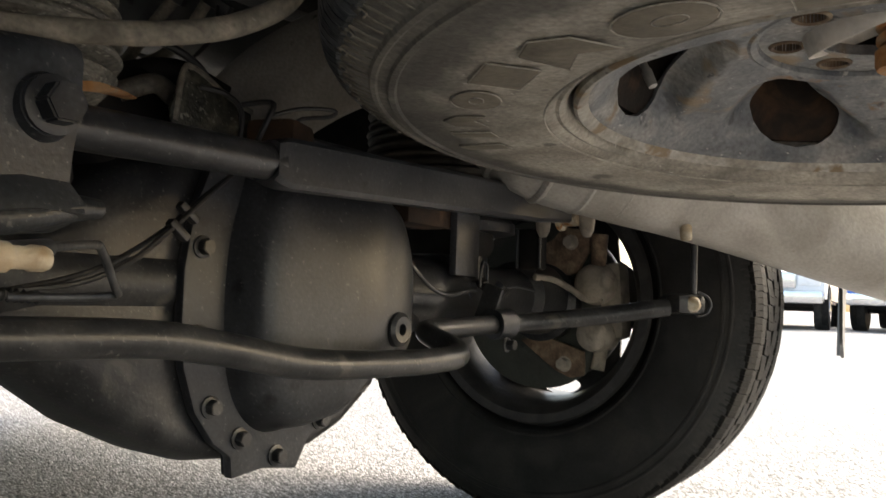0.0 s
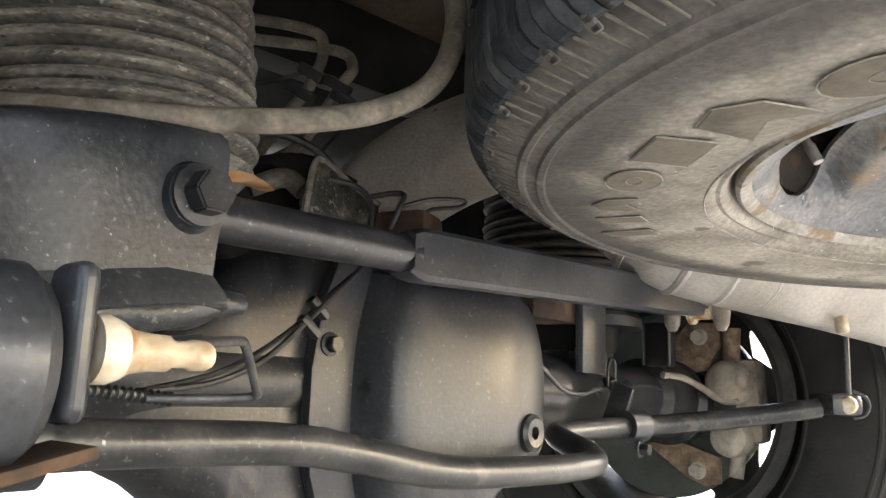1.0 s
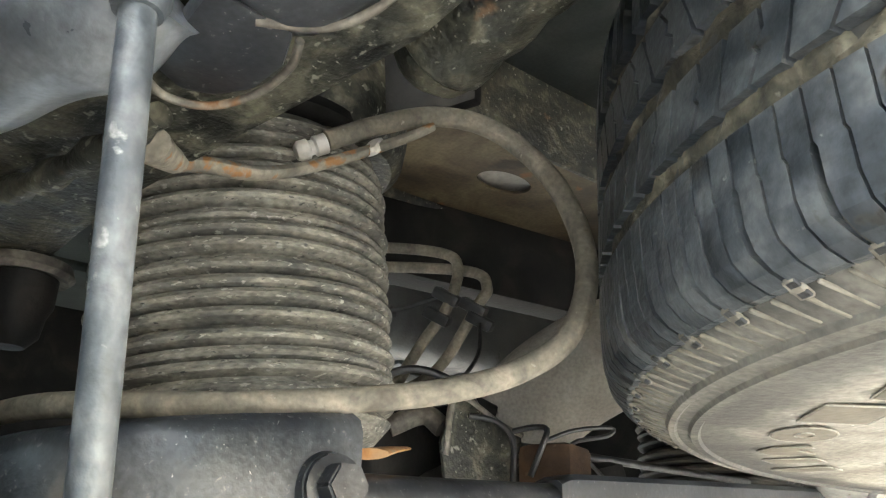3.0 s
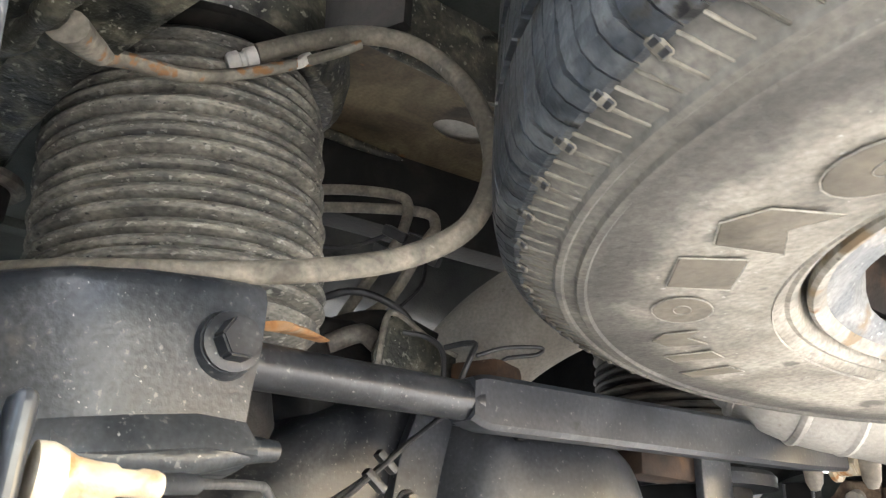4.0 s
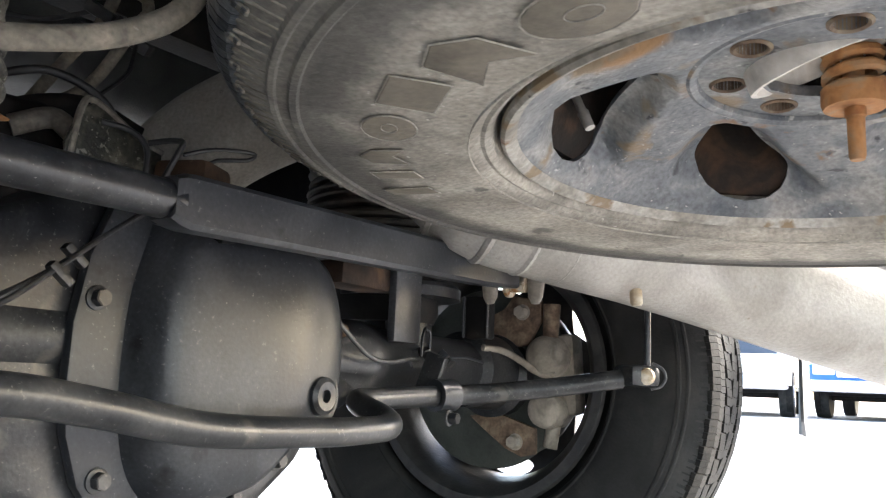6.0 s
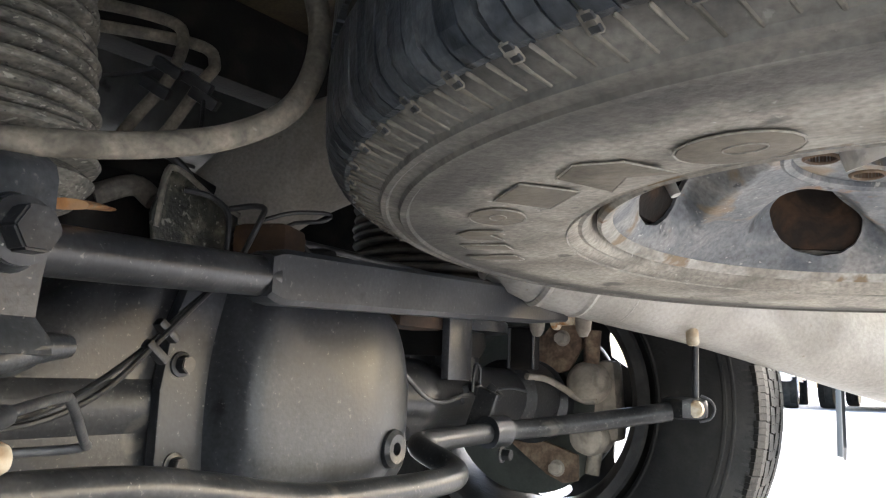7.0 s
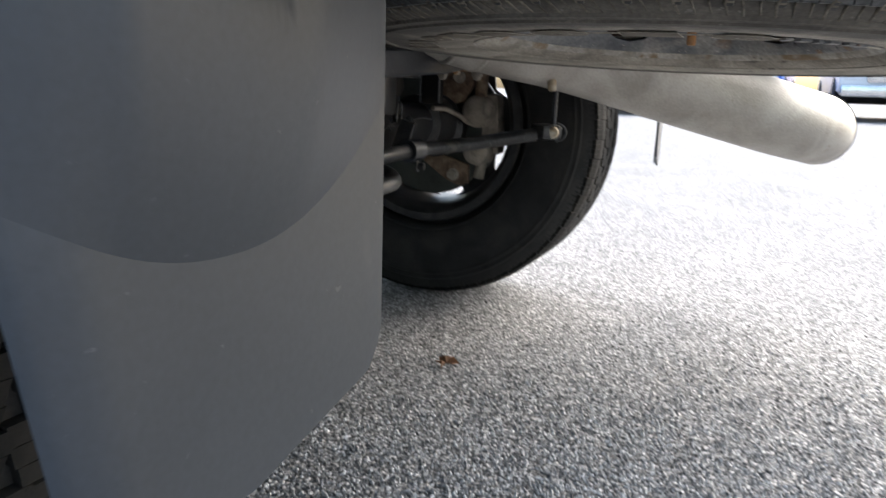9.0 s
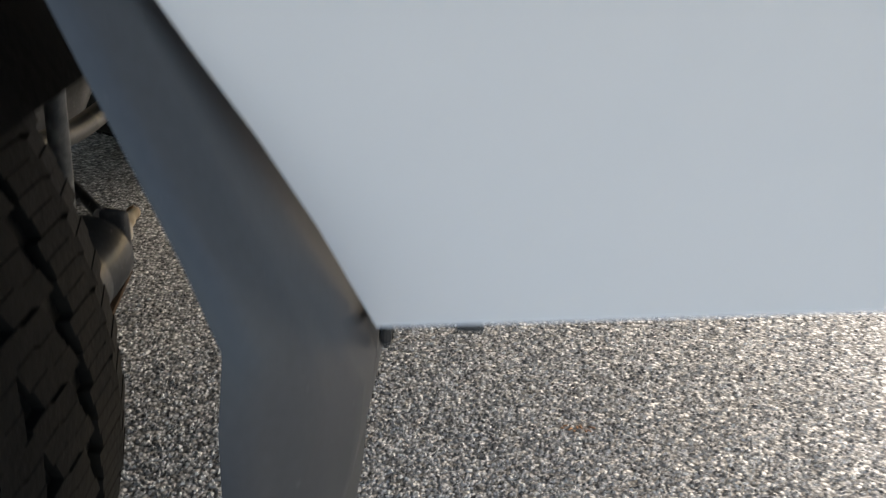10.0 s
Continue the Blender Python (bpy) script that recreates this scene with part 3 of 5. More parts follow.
p.append(part("rim_face", spoke_disc(6, 0.09, 0.211, 0.113, 0.198, 0.26, spare_level, 0.006, radians(177), 34, 24, True, 0.3), M_rim))
M_lug = material("rust_stained_hole", [(0.06, 0.036, 0.022), (0.13, 0.085, 0.052), (0.2, 0.155, 0.105)], (0.7, 0.9), scale=60)
p.append(part("hub_plate", hub_plate(0.046, 0.088, 7, 0.068, 0.0095, -0.0515, 0.008, radians(-77.4)), M_rim))
p.append(part("hub_step", lathe([(0.0865, -0.0525), (0.0875, -0.0555), (0.092, -0.0575), (0.095, -0.0565), (0.094, -0.05), (0.0865, -0.048)], 72, closed=True), M_rim))
for k in range(7):
    a = radians(-77.4 - k * 360 / 7)
    m = Matrix.Translation((0.068 * math.cos(a), 0.068 * math.sin(a), -0.0515))
    p.append(part("lug_seat", lathe([(0.0095, 0.009), (0.0095, -0.0005), (0.0112, -0.0018), (0.0132, -0.0006), (0.013, 0.004)], 24, m, closed=True), M_lug))
lug_third, lug_slot = mesh_of("tread_block", spare_shoulder(False), M_tread, False), mesh_of("tread_block", spare_shoulder(True), M_tread, False)
for j in range(PITCHES * 3):
    ob = new("tread_block", lug_slot if j % 3 == 2 else lug_third)
    ob.matrix_local = pose(0, 0, 0, 0, 0, 360 * j / (PITCHES * 3))
    p.append(ob)
ribs = bmesh.new()
for me, z, odd in ((mesh_of("rib", spare_rib(0.25), M_tread, False), -0.0225, 0.0), (mesh_of("rib", spare_rib(-0.25), M_tread, False), 0.0225, 0.5)):
    for j in range(PITCHES):
        first = len(ribs.verts)
        ribs.from_mesh(me)
        ribs.verts.ensure_lookup_table()
        turn = Matrix.Translation((0, 0, z)) @ pose(0, 0, 0, 0, 0, 360 * (j + odd) / PITCHES)
        for v in ribs.verts[first:]:
            v.co = turn @ v.co
for me in (lug_third, lug_third, lug_slot):
    for j in range(PITCHES):
        first = len(ribs.verts)
        ribs.from_mesh(me)
        ribs.verts.ensure_lookup_table()
        turn = pose(0, 0, 0, 0, 0, 360 * (j + (0.33 if me is lug_third else 0.0)) / PITCHES) @ Matrix.Diagonal((1, 1, -1, 1))
        for v in ribs.verts[first:]:
            v.co = turn @ v.co
tagged(part("tread_rib", ribs, M_tread, smooth=False), kind="stuff")
p.append(bpy.data.objects["tread_rib"])
for z, w in ((-0.0432, 0.014), (0.0, 0.017), (0.0432, 0.014)):
    p.append(part("packed_earth", packed_groove(z, w, int(z * 1000)), M_groove))
# raised maker's marks as plain shapes on the lower sidewall, each with a raised rim and an inner bar
for k, (deg, wide, tall, kind, at_r) in enumerate([(-72, 0.05, 0.036, 1, 0.272), (-88, 0.05, 0.036, 0, 0.272), (-105.4, 0.054, 0.038, 1, 0.276), (-119, 0.046, 0.044, 2, 0.281), (-131, 0.042, 0.036, 0, 0.287),
                                                   (-143, 0.044, 0.034, 1, 0.292), (-154.5, 0.03, 0.032, 2, 0.3), (-163, 0.017, 0.036, 0, 0.301), (-171.5, 0.017, 0.042, 0, 0.306)]):
    bm = bmesh.new()
    shape = [(-wide / 2, -tall / 2), (wide / 2, -tall * 0.42), (wide * 0.46, tall / 2), (-wide / 2, tall * 0.44)]
    if kind == 1:
        shape = [(wide / 2 * math.cos(t * math.pi / 9), tall / 2 * math.sin(t * math.pi / 9)) for t in range(18)]
    if kind == 2:
        shape = [(-wide / 2, -tall / 2), (wide * 0.05, -tall * 0.2), (wide / 2, -tall / 2), (wide * 0.42, tall * 0.2), (0, tall / 2), (-wide / 2, tall * 0.3)]
    m = pose(0, 0, 0, 0, 0, deg) @ Matrix.Translation((at_r, 0, -0.1222)) @ pose(0, 0, 0, 180, 0, 90)
    plate(shape, 0.0016, m, 0.0006, bm)
    p.append(part("sidewall_mark", bm, M_markmud))
    rim_line = [m @ Vector((x * 1.04, y * 1.04, 0.0012)) for x, y in shape + shape[:1]]
    p.append(part("mark_outline", tube(rim_line, 0.00045, 6, 0, cap=False), M_mud))
    if kind == 1:
        inner = [m @ Vector((x * 0.36 + wide * 0.06, y * 0.3, 0.0018)) for x, y in shape + shape[:1]]
        p.append(part("mark_inset", tube(inner, 0.0004, 6, 0, cap=False), M_mud))
for k, deg in enumerate((-62, -58.5, -55, -52, -48, -45)):
    m = pose(0, 0, 0, 0, 0, deg) @ Matrix.Translation((0.25, 0, -0.1205))
    p.append(part("small_mark", block((0.012, 0.007 + 0.004 * (k % 2), 0.002), m, 0), M_rim))
p.append(part("bead_line", lathe([(0.24, -0.1188), (0.2406, -0.1202), (0.2412, -0.1188)], 96, closed=True), M_mud))
p.append(part("valve_stem", lathe([(0.0, -0.028), (0.004, -0.027), (0.0045, -0.012), (0.0034, -0.01), (0.0034, 0.01)], 14, Matrix.Translation((-0.183, 0.002, -0.046)) @ pose(0, 0, 0, 0, -25, 0)), M_pipe))
for o in p:
    o.parent = spare

carrier = thing("spare_carrier", (0.596, 0.045, 0.56), "rusty spare wheel winch bolt with coil spring and pale cup", "winch")
coil = [(0.596 + 0.017 * math.cos(a), 0.06 + 0.017 * math.sin(a), 0.566 + 0.0017 * a) for a in (k * 0.5 for k in range(56))]
under(carrier,
      part("spring", tube(coil, 0.0042, 8, 0), M_orange),
      part("thrust_washer", lathe([(0.004, 0.0), (0.02, 0.0), (0.0215, 0.004), (0.0215, 0.014), (0.018, 0.017), (0.004, 0.017)], 28, Matrix.Translation((0.596, 0.06, 0.549))), M_orange),
      part("bolt_shank", lathe([(0.0, 0.0), (0.0045, 0.0), (0.0055, 0.003), (0.0058, 0.03), (0.0068, 0.031), (0.0068, 0.075)], 14, Matrix.Translation((0.596, 0.06, 0.512))), M_orange),
      part("cup", lathe([(0.0, 0.012), (0.02, 0.008), (0.036, -0.004), (0.043, -0.016), (0.047, -0.016), (0.047, 0.0), (0.03, 0.022), (0.0, 0.026)], 36,
                        Matrix.Translation((0.573, 0.03, 0.587)) @ pose(0, 0, 0, 14, -18, 0)), M_clamp),
      part("yoke", block((0.12, 0.02, 0.012), Matrix.Translation((0.6, 0.03, 0.625)), 0.004), M_rust))

carrier.location += Vector((0.009, -0.007, 0.019))

# ---- rear axle ----
axle = thing("rear_axle", (0, 0, 0.387), "black rear axle with bolted differential cover and side tubes", "axle")
SIDE_Y = Matrix(((1, 0, 0, 0), (0, 0, 1, 0), (0, -1, 0, 0), (0, 0, 0, 1)))  # own z axis along y
p = [part("axle_tube", lathe([(0.03, -0.63), (0.052, -0.62), (0.052, -0.57), (0.045, -0.56), (0.045, -0.36), (0.048, -0.35), (0.048, 0.25), (0.053, 0.26), (0.053, 0.3), (0.046, 0.31),
                               (0.046, 0.56), (0.06, 0.57), (0.06, 0.66)], 40, Matrix.Translation((0, 0, 0.387)) @ SIDE_Y), M_black)]
p.append(part("housing", lathe([(0.046, -0.36), (0.055, -0.31), (0.075, -0.268), (0.115, -0.212), (0.145, -0.15), (0.162, -0.1), (0.17, -0.03), (0.168, 0.04), (0.152, 0.09), (0.12, 0.14),
                                (0.085, 0.18), (0.06, 0.21), (0.053, 0.26)], 56, Matrix.Translation((-0.015, 0, 0.377)) @ SIDE_Y), M_black))
for v in p[-1].data.vertices:
    v.co.x = min(v.co.x, 0.043)
COVER = [(y * (0.95 if y < 0 else 0.91), z) for y, z in [(-0.13, 0.5), (-0.148, 0.455), (-0.157, 0.4), (-0.157, 0.345), (-0.152, 0.31), (-0.137, 0.27), (-0.112, 0.239), (-0.09, 0.224), (-0.087, 0.203), (-0.045, 0.207), (0.004, 0.2),
         (0.023, 0.229), (0.067, 0.261), (0.115, 0.289), (0.145, 0.313), (0.158, 0.34), (0.16, 0.413), (0.145, 0.465), (0.12, 0.497), (0.057, 0.512), (-0.05, 0.516)]]
p.append(part("cover_flange", plate(COVER, 0.012, Matrix.Translation((0.046, 0, 0)) @ FACE_REAR, 0.003), M_cover))
p.append(part("gasket", plate([(y * 0.985, 0.37 + (z - 0.37) * 0.985) for y, z in COVER], 0.004, Matrix.Translation((0.042, 0, 0)) @ FACE_REAR, 0), M_wire))
DOME = smooth_path([(y * (1.0 if y < 0.05 else 0.87), z, 0) for y, z, _ in [(-0.084, 0.492, 0), (-0.1, 0.42, 0), (-0.1, 0.33, 0), (-0.083, 0.272, 0), (-0.045, 0.243, 0), (0.012, 0.252, 0), (0.062, 0.284, 0), (0.11, 0.31, 0), (0.143, 0.348, 0),
                    (0.146, 0.41, 0), (0.128, 0.462, 0), (0.095, 0.492, 0), (0.02, 0.502, 0), (-0.084, 0.492, 0)]], 5)[:-1]
bm = bmesh.new()
rings = []
for s, x in ((1.03, 0.0565), (1.0, 0.058), (0.985, 0.063), (0.965, 0.074), (0.94, 0.086), (0.91, 0.094), (0.87, 0.0995), (0.8, 0.1035), (0.68, 0.1065), (0.5, 0.109), (0.3, 0.11), (0.1, 0.1105)):
    ring = []
    for q in DOME:
        y, z = 0.03 + (q.x - 0.03) * s, 0.385 + (q.y - 0.385) * s
        swell = min(1.0, max(0.0, (y + 0.075) / 0.14))
        ring.append(bm.verts.new((x + 0.02 * swell * swell * (3 - 2 * swell) * min(1.0, max(0.0, (x - 0.06) / 0.035)), y, z)))
    rings.append(ring)
for a, b in zip(rings, rings[1:]):
    for k in range(len(DOME)):
        bm.faces.new((a[k], a[(k + 1) % len(DOME)], b[(k + 1) % len(DOME)], b[k]))
bm.faces.new(rings[-1])
p.append(part("cover_dome", bm, M_cover))
for y, z in [(-0.131, 0.421), (-0.13, 0.34), (-0.113, 0.274), (-0.076, 0.241), (-0.027, 0.218), (0.035, 0.247), (0.095, 0.278), (0.137, 0.41), (0.119, 0.482), (0.03, 0.505)]:
    p.append(part("cover_bolt", hex_bolt(0.0078, 0.011, Matrix.Translation((0.058, y, z)) @ X_POS @ pose(0, 0, 0, 0, 0, rng.uniform(0, 60))), M_black))
p.append(part("plug_boss", lathe([(0.04, -0.05), (0.034, 0.003), (0.031, 0.006), (0.0, 0.006)], 32, Matrix.Translation((0.118, 0.078, 0.346)) @ X_POS), M_cover))
bm = lathe([(0.0, 0.002), (0.006, 0.002), (0.0065, 0.01), (0.014, 0.011), (0.0185, 0.008), (0.0195, 0.0)], 30, Matrix.Translation((0.1245, 0.078, 0.346)) @ X_POS)
p.append(part("filler_plug", bm, M_black))
p.append(part("lifting_lug", plate([(-0.02, -0.02), (0.025, -0.025), (0.03, 0.01), (0.0, 0.03), (-0.025, 0.02)], 0.006, Matrix.Translation((0.06, -0.06, 0.515)) @ FACE_REAR), M_black))
p.append(part("wire_stub", tube([(0.05, 0.12, 0.424), (0.06, 0.17, 0.42), (0.05, 0.2, 0.42)], 0.009, 12, 3), M_rust))
p.append(part("spring_seat", lathe([(0.0, 0), (0.085, 0), (0.09, 0.006), (0.09, 0.02), (0.05, 0.02), (0.05, 0.12)], 40, Matrix.Translation((-0.01, 0.4, 0.5)) @ pose(0, 0, 0, 180, 0, 0)), M_black))
p.append(part("shock_plate", block((0.012, 0.06, 0.11), Matrix.Translation((0.06, 0.316, 0.468)), 0.003), M_cover))
p.append(part("plate_web", block((0.05, 0.006, 0.1), Matrix.Translation((0.035, 0.345, 0.465)), 0.002), M_black))
p.append(part("far_arm", block((0.05, 0.1, 0.03), Matrix.Translation((0.03, 0.24, 0.49)), 0.006), M_rust))
under(axle, *p)
axle.location.z += 0.007

# ---- bracket that carries the near air spring and the track bar ----
bracket = thing("axle_bracket", (0.12, -0.43, 0.4), "black cast axle bracket carrying air spring and track bar", "bracket")
PLAN = [(0.203, -0.349), (0.209, -0.38), (0.211, -0.42), (0.204, -0.455), (0.182, -0.487), (0.15, -0.51), (0.1, -0.525), (0.04, -0.53), (-0.03, -0.53), (-0.03, -0.36), (0.1, -0.345), (0.185, -0.343)]
bm = bmesh.new()
rings = []
for z, grow in ((0.413, -0.012), (0.417, -0.004), (0.424, 0.006), (0.432, 0.004), (0.442, -0.004), (0.46, -0.003), (0.485, 0.0), (0.5, 0.0), (0.507, -0.002), (0.511, -0.007)):
    c = Vector((0.08, -0.44))
    rings.append([bm.verts.new(((Vector(q) + (Vector(q) - c).normalized() * grow).to_3d() + Vector((0, 0, z + (0.012 * (q[1] + 0.44) / 0.09 if z > 0.49 else -0.016 * max(0, (-0.38 - q[1])) / 0.1)))))
                  for q in PLAN])
for a, b in zip(rings, rings[1:]):
    for k in range(len(PLAN)):
        bm.faces.new((a[k], a[(k + 1) % len(PLAN)], b[(k + 1) % len(PLAN)], b[k]))
bm.faces.new(rings[0][::-1])
bm.faces.new(rings[-1])
body = part("casting", bm, M_cast)
p = [body,
     part("lower_lip", tube([(0.2, -0.45, 0.414), (0.205, -0.39, 0.418), (0.2, -0.35, 0.427), (0.196, -0.33, 0.429)], lambda u: 0.012 - 0.006 * u, 12, 5), M_cast),
     part("bolt_pad", lathe([(0.0225, -0.016), (0.018, -0.002), (0.017, 0.001), (0.0, 0.001)], 30, Matrix.Translation((0.2125, -0.373, 0.481)) @ X_POS), M_cast),
     part("pivot_bolt", hex_bolt(0.0128, 0.016, Matrix.Translation((0.2135, -0.372, 0.481)) @ X_POS, 1.32), M_black),
     part("rust_tab", tube([(0.19, -0.337, 0.503), (0.166, -0.308, 0.51), (0.136, -0.274, 0.517)], lambda u: 0.013 - 0.007 * u, 12, 6, flat=(1.0, 0.25)), M_orange)]
under(bracket, *p)
bracket.location += Vector((0.011, -0.001, 0.006))

track_bar = thing("track_bar", (0.206, -0.372, 0.481), "satin black track bar, round shaft forged flat, bolted on", "suspension bar")
flat_bm = bmesh.new()
line = [Vector(q) for q in ((0.1705, -0.17, 0.488), (0.1695, -0.16, 0.4885), (0.168, -0.148, 0.489), (0.163, 0.1, 0.5), (0.153, 0.33, 0.5105), (0.142, 0.45, 0.5165))]
rings = []
for i, q in enumerate(line):
    h, t = ((0.0155, 0.0155), (0.019, 0.0145), (0.0208, 0.0125), (0.0212, 0.0115), (0.0212, 0.0115), (0.017, 0.011))[i]
    rings.append([flat_bm.verts.new(q + Vector((t * dx, 0, h * dz))) for dx, dz in ((1, -0.8), (1, 0.8), (0.7, 1), (-0.7, 1), (-1, 0.8), (-1, -0.8), (-0.7, -1), (0.7, -1))])
for a, b in zip(rings, rings[1:]):
    for k in range(8):
        flat_bm.faces.new((a[k], a[(k + 1) % 8], b[(k + 1) % 8], b[k]))
flat_bm.faces.new(rings[0][::-1])
flat_bm.faces.new(rings[-1])
under(track_bar,
      part("shaft", tube([(0.192, -0.372, 0.4785), (0.188, -0.345, 0.4795), (0.1855, -0.3, 0.481), (0.18, -0.235, 0.484), (0.17, -0.16, 0.488)], lambda u: 0.0145 + 0.008 * max(0.0, 1 - u / 0.24) ** 2, 28, 8), M_black),
      part("flat_shaft", flat_bm, M_cover),
      part("eye", lathe([(0.012, -0.022), (0.026, -0.022), (0.026, 0.022), (0.012, 0.022)], 28, Matrix.Translation((0.172, -0.372, 0.481)) @ X_POS, closed=True), M_black),
      part("far_nut", hex_bolt(0.014, 0.03, Matrix.Translation((0.122, 0.475, 0.509)) @ X_POS), M_brass))
track_bar.location += Vector((0.006, 0.0, 0.005))
clevis = thing("track_bar_clevis", (0.14, 0.48, 0.5), "two grey clevis fingers holding the track bar end", "bracket")
for x, y in ((0.104, 0.468), (0.17, 0.48)):
    under(clevis, part("finger", lathe([(0.0, 0.0), (0.006, 0.001), (0.011, 0.01), (0.0135, 0.03), (0.0135, 0.09)], 16, Matrix.Translation((x, y, 0.485)) @ Matrix.Scale(0.6, 4, (0, 1, 0))), M_caliper))
under(clevis, part("frame_foot", block((0.13, 0.07, 0.2), Matrix.Translation((0.135, 0.5, 0.66)), 0.006), M_dark))

# ---- air springs ----


def air_spring(at, r, tall, folds, label, mat, lean=(0, 0, 0)):
    owner = thing("air_spring", at, label, "air spring", "air springs")
    prof = [(0.0, -0.01), (r * 0.62, -0.01), (r * 0.86, 0.0), (r * 0.97, 0.012)]
    for k in range(folds):
        z = 0.02 + (tall - 0.045) * k / folds + 0.002 * math.sin(k * 1.7)
        dz = (tall - 0.045) / folds
        j = 0.0013 * math.sin(k * 2.4)
        prof += [(r - 0.012 + j, z), (r - 0.001 + j, z + dz * 0.22), (r + 0.001 + j, z + dz * 0.45), (r - 0.0005 + j, z + dz * 0.72), (r - 0.0095 + j, z + dz * 0.9)]
    prof += [(r * 0.95, tall - 0.015), (r * 0.8, tall), (0.0, tall)]
    under(owner, part("bellows", lathe(prof, 72, Matrix.Translation(at), wobble=lambda j: 1 + 0.003 * math.sin(j * 0.35)), mat),
          part("piston", lathe([(0.0, -0.075), (r * 0.6, -0.075), (r * 0.66, -0.06), (r * 0.62, -0.011), (0.0, -0.011)], 40, Matrix.Translation(at)), M_dark),
          part("top_plate", lathe([(0.0, 0.0), (r * 0.9, 0.0), (r * 0.95, 0.004), (r * 0.95, 0.012), (0.0, 0.012)], 40, Matrix.Translation((at[0], at[1], at[2] + tall))), M_dark))
    owner.rotation_euler = lean
    return owner


M_bellowdark = material("dark_bellows_rubber", [(0.018, 0.018, 0.018), (0.045, 0.042, 0.036), (0.08, 0.072, 0.058)], (0.6, 0.85), scale=24)
air_spring((0.037, -0.339, 0.523), 0.112, 0.235, 16, "dusty ribbed rubber air spring above the axle bracket", M_bellow, (0.088, -0.057, 0))
air_spring((-0.03, 0.395, 0.527), 0.12, 0.245, 15, "dark ribbed rubber air spring beyond the tail pipe", M_bellowdark)

# ---- anti-roll bar ----
sway = thing("sway_bar", (0.17, -0.1, 0.33), "satin black anti-roll bar bent round the differential", "suspension bar")
under(sway,
      part("bar", tube([(0.165, -0.56, 0.362), (0.17, -0.4, 0.357), (0.17, -0.27, 0.354), (0.17, -0.2, 0.345), (0.17, -0.1, 0.328), (0.168, 0.04, 0.322), (0.167, 0.1, 0.322), (0.163, 0.14, 0.323), (0.152, 0.163, 0.326),
                        (0.135, 0.173, 0.332), (0.113, 0.176, 0.339), (0.093, 0.184, 0.345), (0.083, 0.2, 0.348), (0.081, 0.225, 0.349), (0.083, 0.28, 0.351), (0.09, 0.37, 0.354), (0.115, 0.425, 0.358), (0.19, 0.49, 0.37), (0.272, 0.548, 0.386)], 0.0134, 20, 8), M_black),
      part("clamp", tube([(0.088, 0.352, 0.354), (0.095, 0.385, 0.355)], 0.021, 20, 2), M_cover),
      part("clamp_near", tube([(0.168, -0.45, 0.358), (0.169, -0.418, 0.358)], 0.023, 20, 2), M_black),
      part("clamp_strap", block((0.03, 0.012, 0.07), Matrix.Translation((0.07, 0.368, 0.375)) @ pose(0, 0, 0, 0, 20, 0), 0.003), M_black),
      part("clamp_bolt", hex_bolt(0.008, 0.014, Matrix.Translation((0.1, 0.37, 0.326)) @ X_POS), M_black),
      part("flat_eye", block((0.05, 0.05, 0.03), Matrix.Translation((0.288, 0.563, 0.391)) @ pose(0, 0, 0, 0, 0, 55), 0.01), M_black))
link = thing("sway_bar_link", (0.303, 0.563, 0.388), "thin steel link with pale grease-stained nut at its foot", "suspension link")
under(link, part("rod", tube([(0.31, 0.56, 0.39), (0.312, 0.555, 0.47), (0.315, 0.55, 0.6)], 0.0048, 10, 3), M_cover),
      part("nut", lathe([(0.0, 0.018), (0.009, 0.017), (0.012, 0.012), (0.0125, 0.0)], 20, Matrix.Translation((0.312, 0.548, 0.387)) @ towards((0, 0, 0), (0.3, -1, 0))), M_brass),
      part("keeper", tube([(0.32, 0.55, 0.405), (0.332, 0.556, 0.398), (0.336, 0.558, 0.386), (0.33, 0.556, 0.374), (0.318, 0.55, 0.37)], 0.0022, 8, 5), M_cover))

link.location += Vector((-0.008, 0.011, 0.004))

# ---- exhaust ----
exhaust = thing("tail_pipe", (0.5, 0.58, 0.45), "grey aluminised exhaust tail pipe rising over the axle", "exhaust pipe")


def pipe_radius(u):
    ripple = 0.0016 * math.sin(u * 330) if 0.36 < u < 0.46 else 0.0
    return 0.066 + 0.008 * min(1, max(0, (u - 0.4) / 0.2)) + ripple


END = [(-0.6, 0.0, 0.43), (-0.28, 0.02, 0.47), (-0.165, 0.06, 0.56), (-0.075, 0.098, 0.648), (0.02, 0.155, 0.7), (0.09, 0.2, 0.69), (0.145, 0.228, 0.632), (0.2, 0.258, 0.582), (0.27, 0.335, 0.562), (0.355, 0.45, 0.543), (0.54, 0.63, 0.483),
       (0.7, 0.785, 0.432), (0.765, 0.865, 0.414), (0.787, 0.92, 0.408), (0.79, 0.99, 0.405)]
bend = smooth_path(END, 12)
under(exhaust, part("elbow", tube(bend[:79], 0.0655, 40, 0, cap=False), M_elbow), part("pipe", tube(bend[78:], lambda u: pipe_radius(0.41 + 0.59 * u), 40, 0, cap=False), M_pipe),
      part("end_rim", tube(END[-2:], 0.0765, 40, 2, cap=False), M_pipe))
for k in (80, 86, 91, 96, 102):
    ring = towards(bend[k], bend[k + 1] - bend[k - 1])
    under(exhaust, part("crimp_rib", lathe([(0.064, -0.007), (0.0695, -0.005), (0.0715, 0.0), (0.0695, 0.005), (0.064, 0.007)], 40, ring, closed=True), M_pipe))
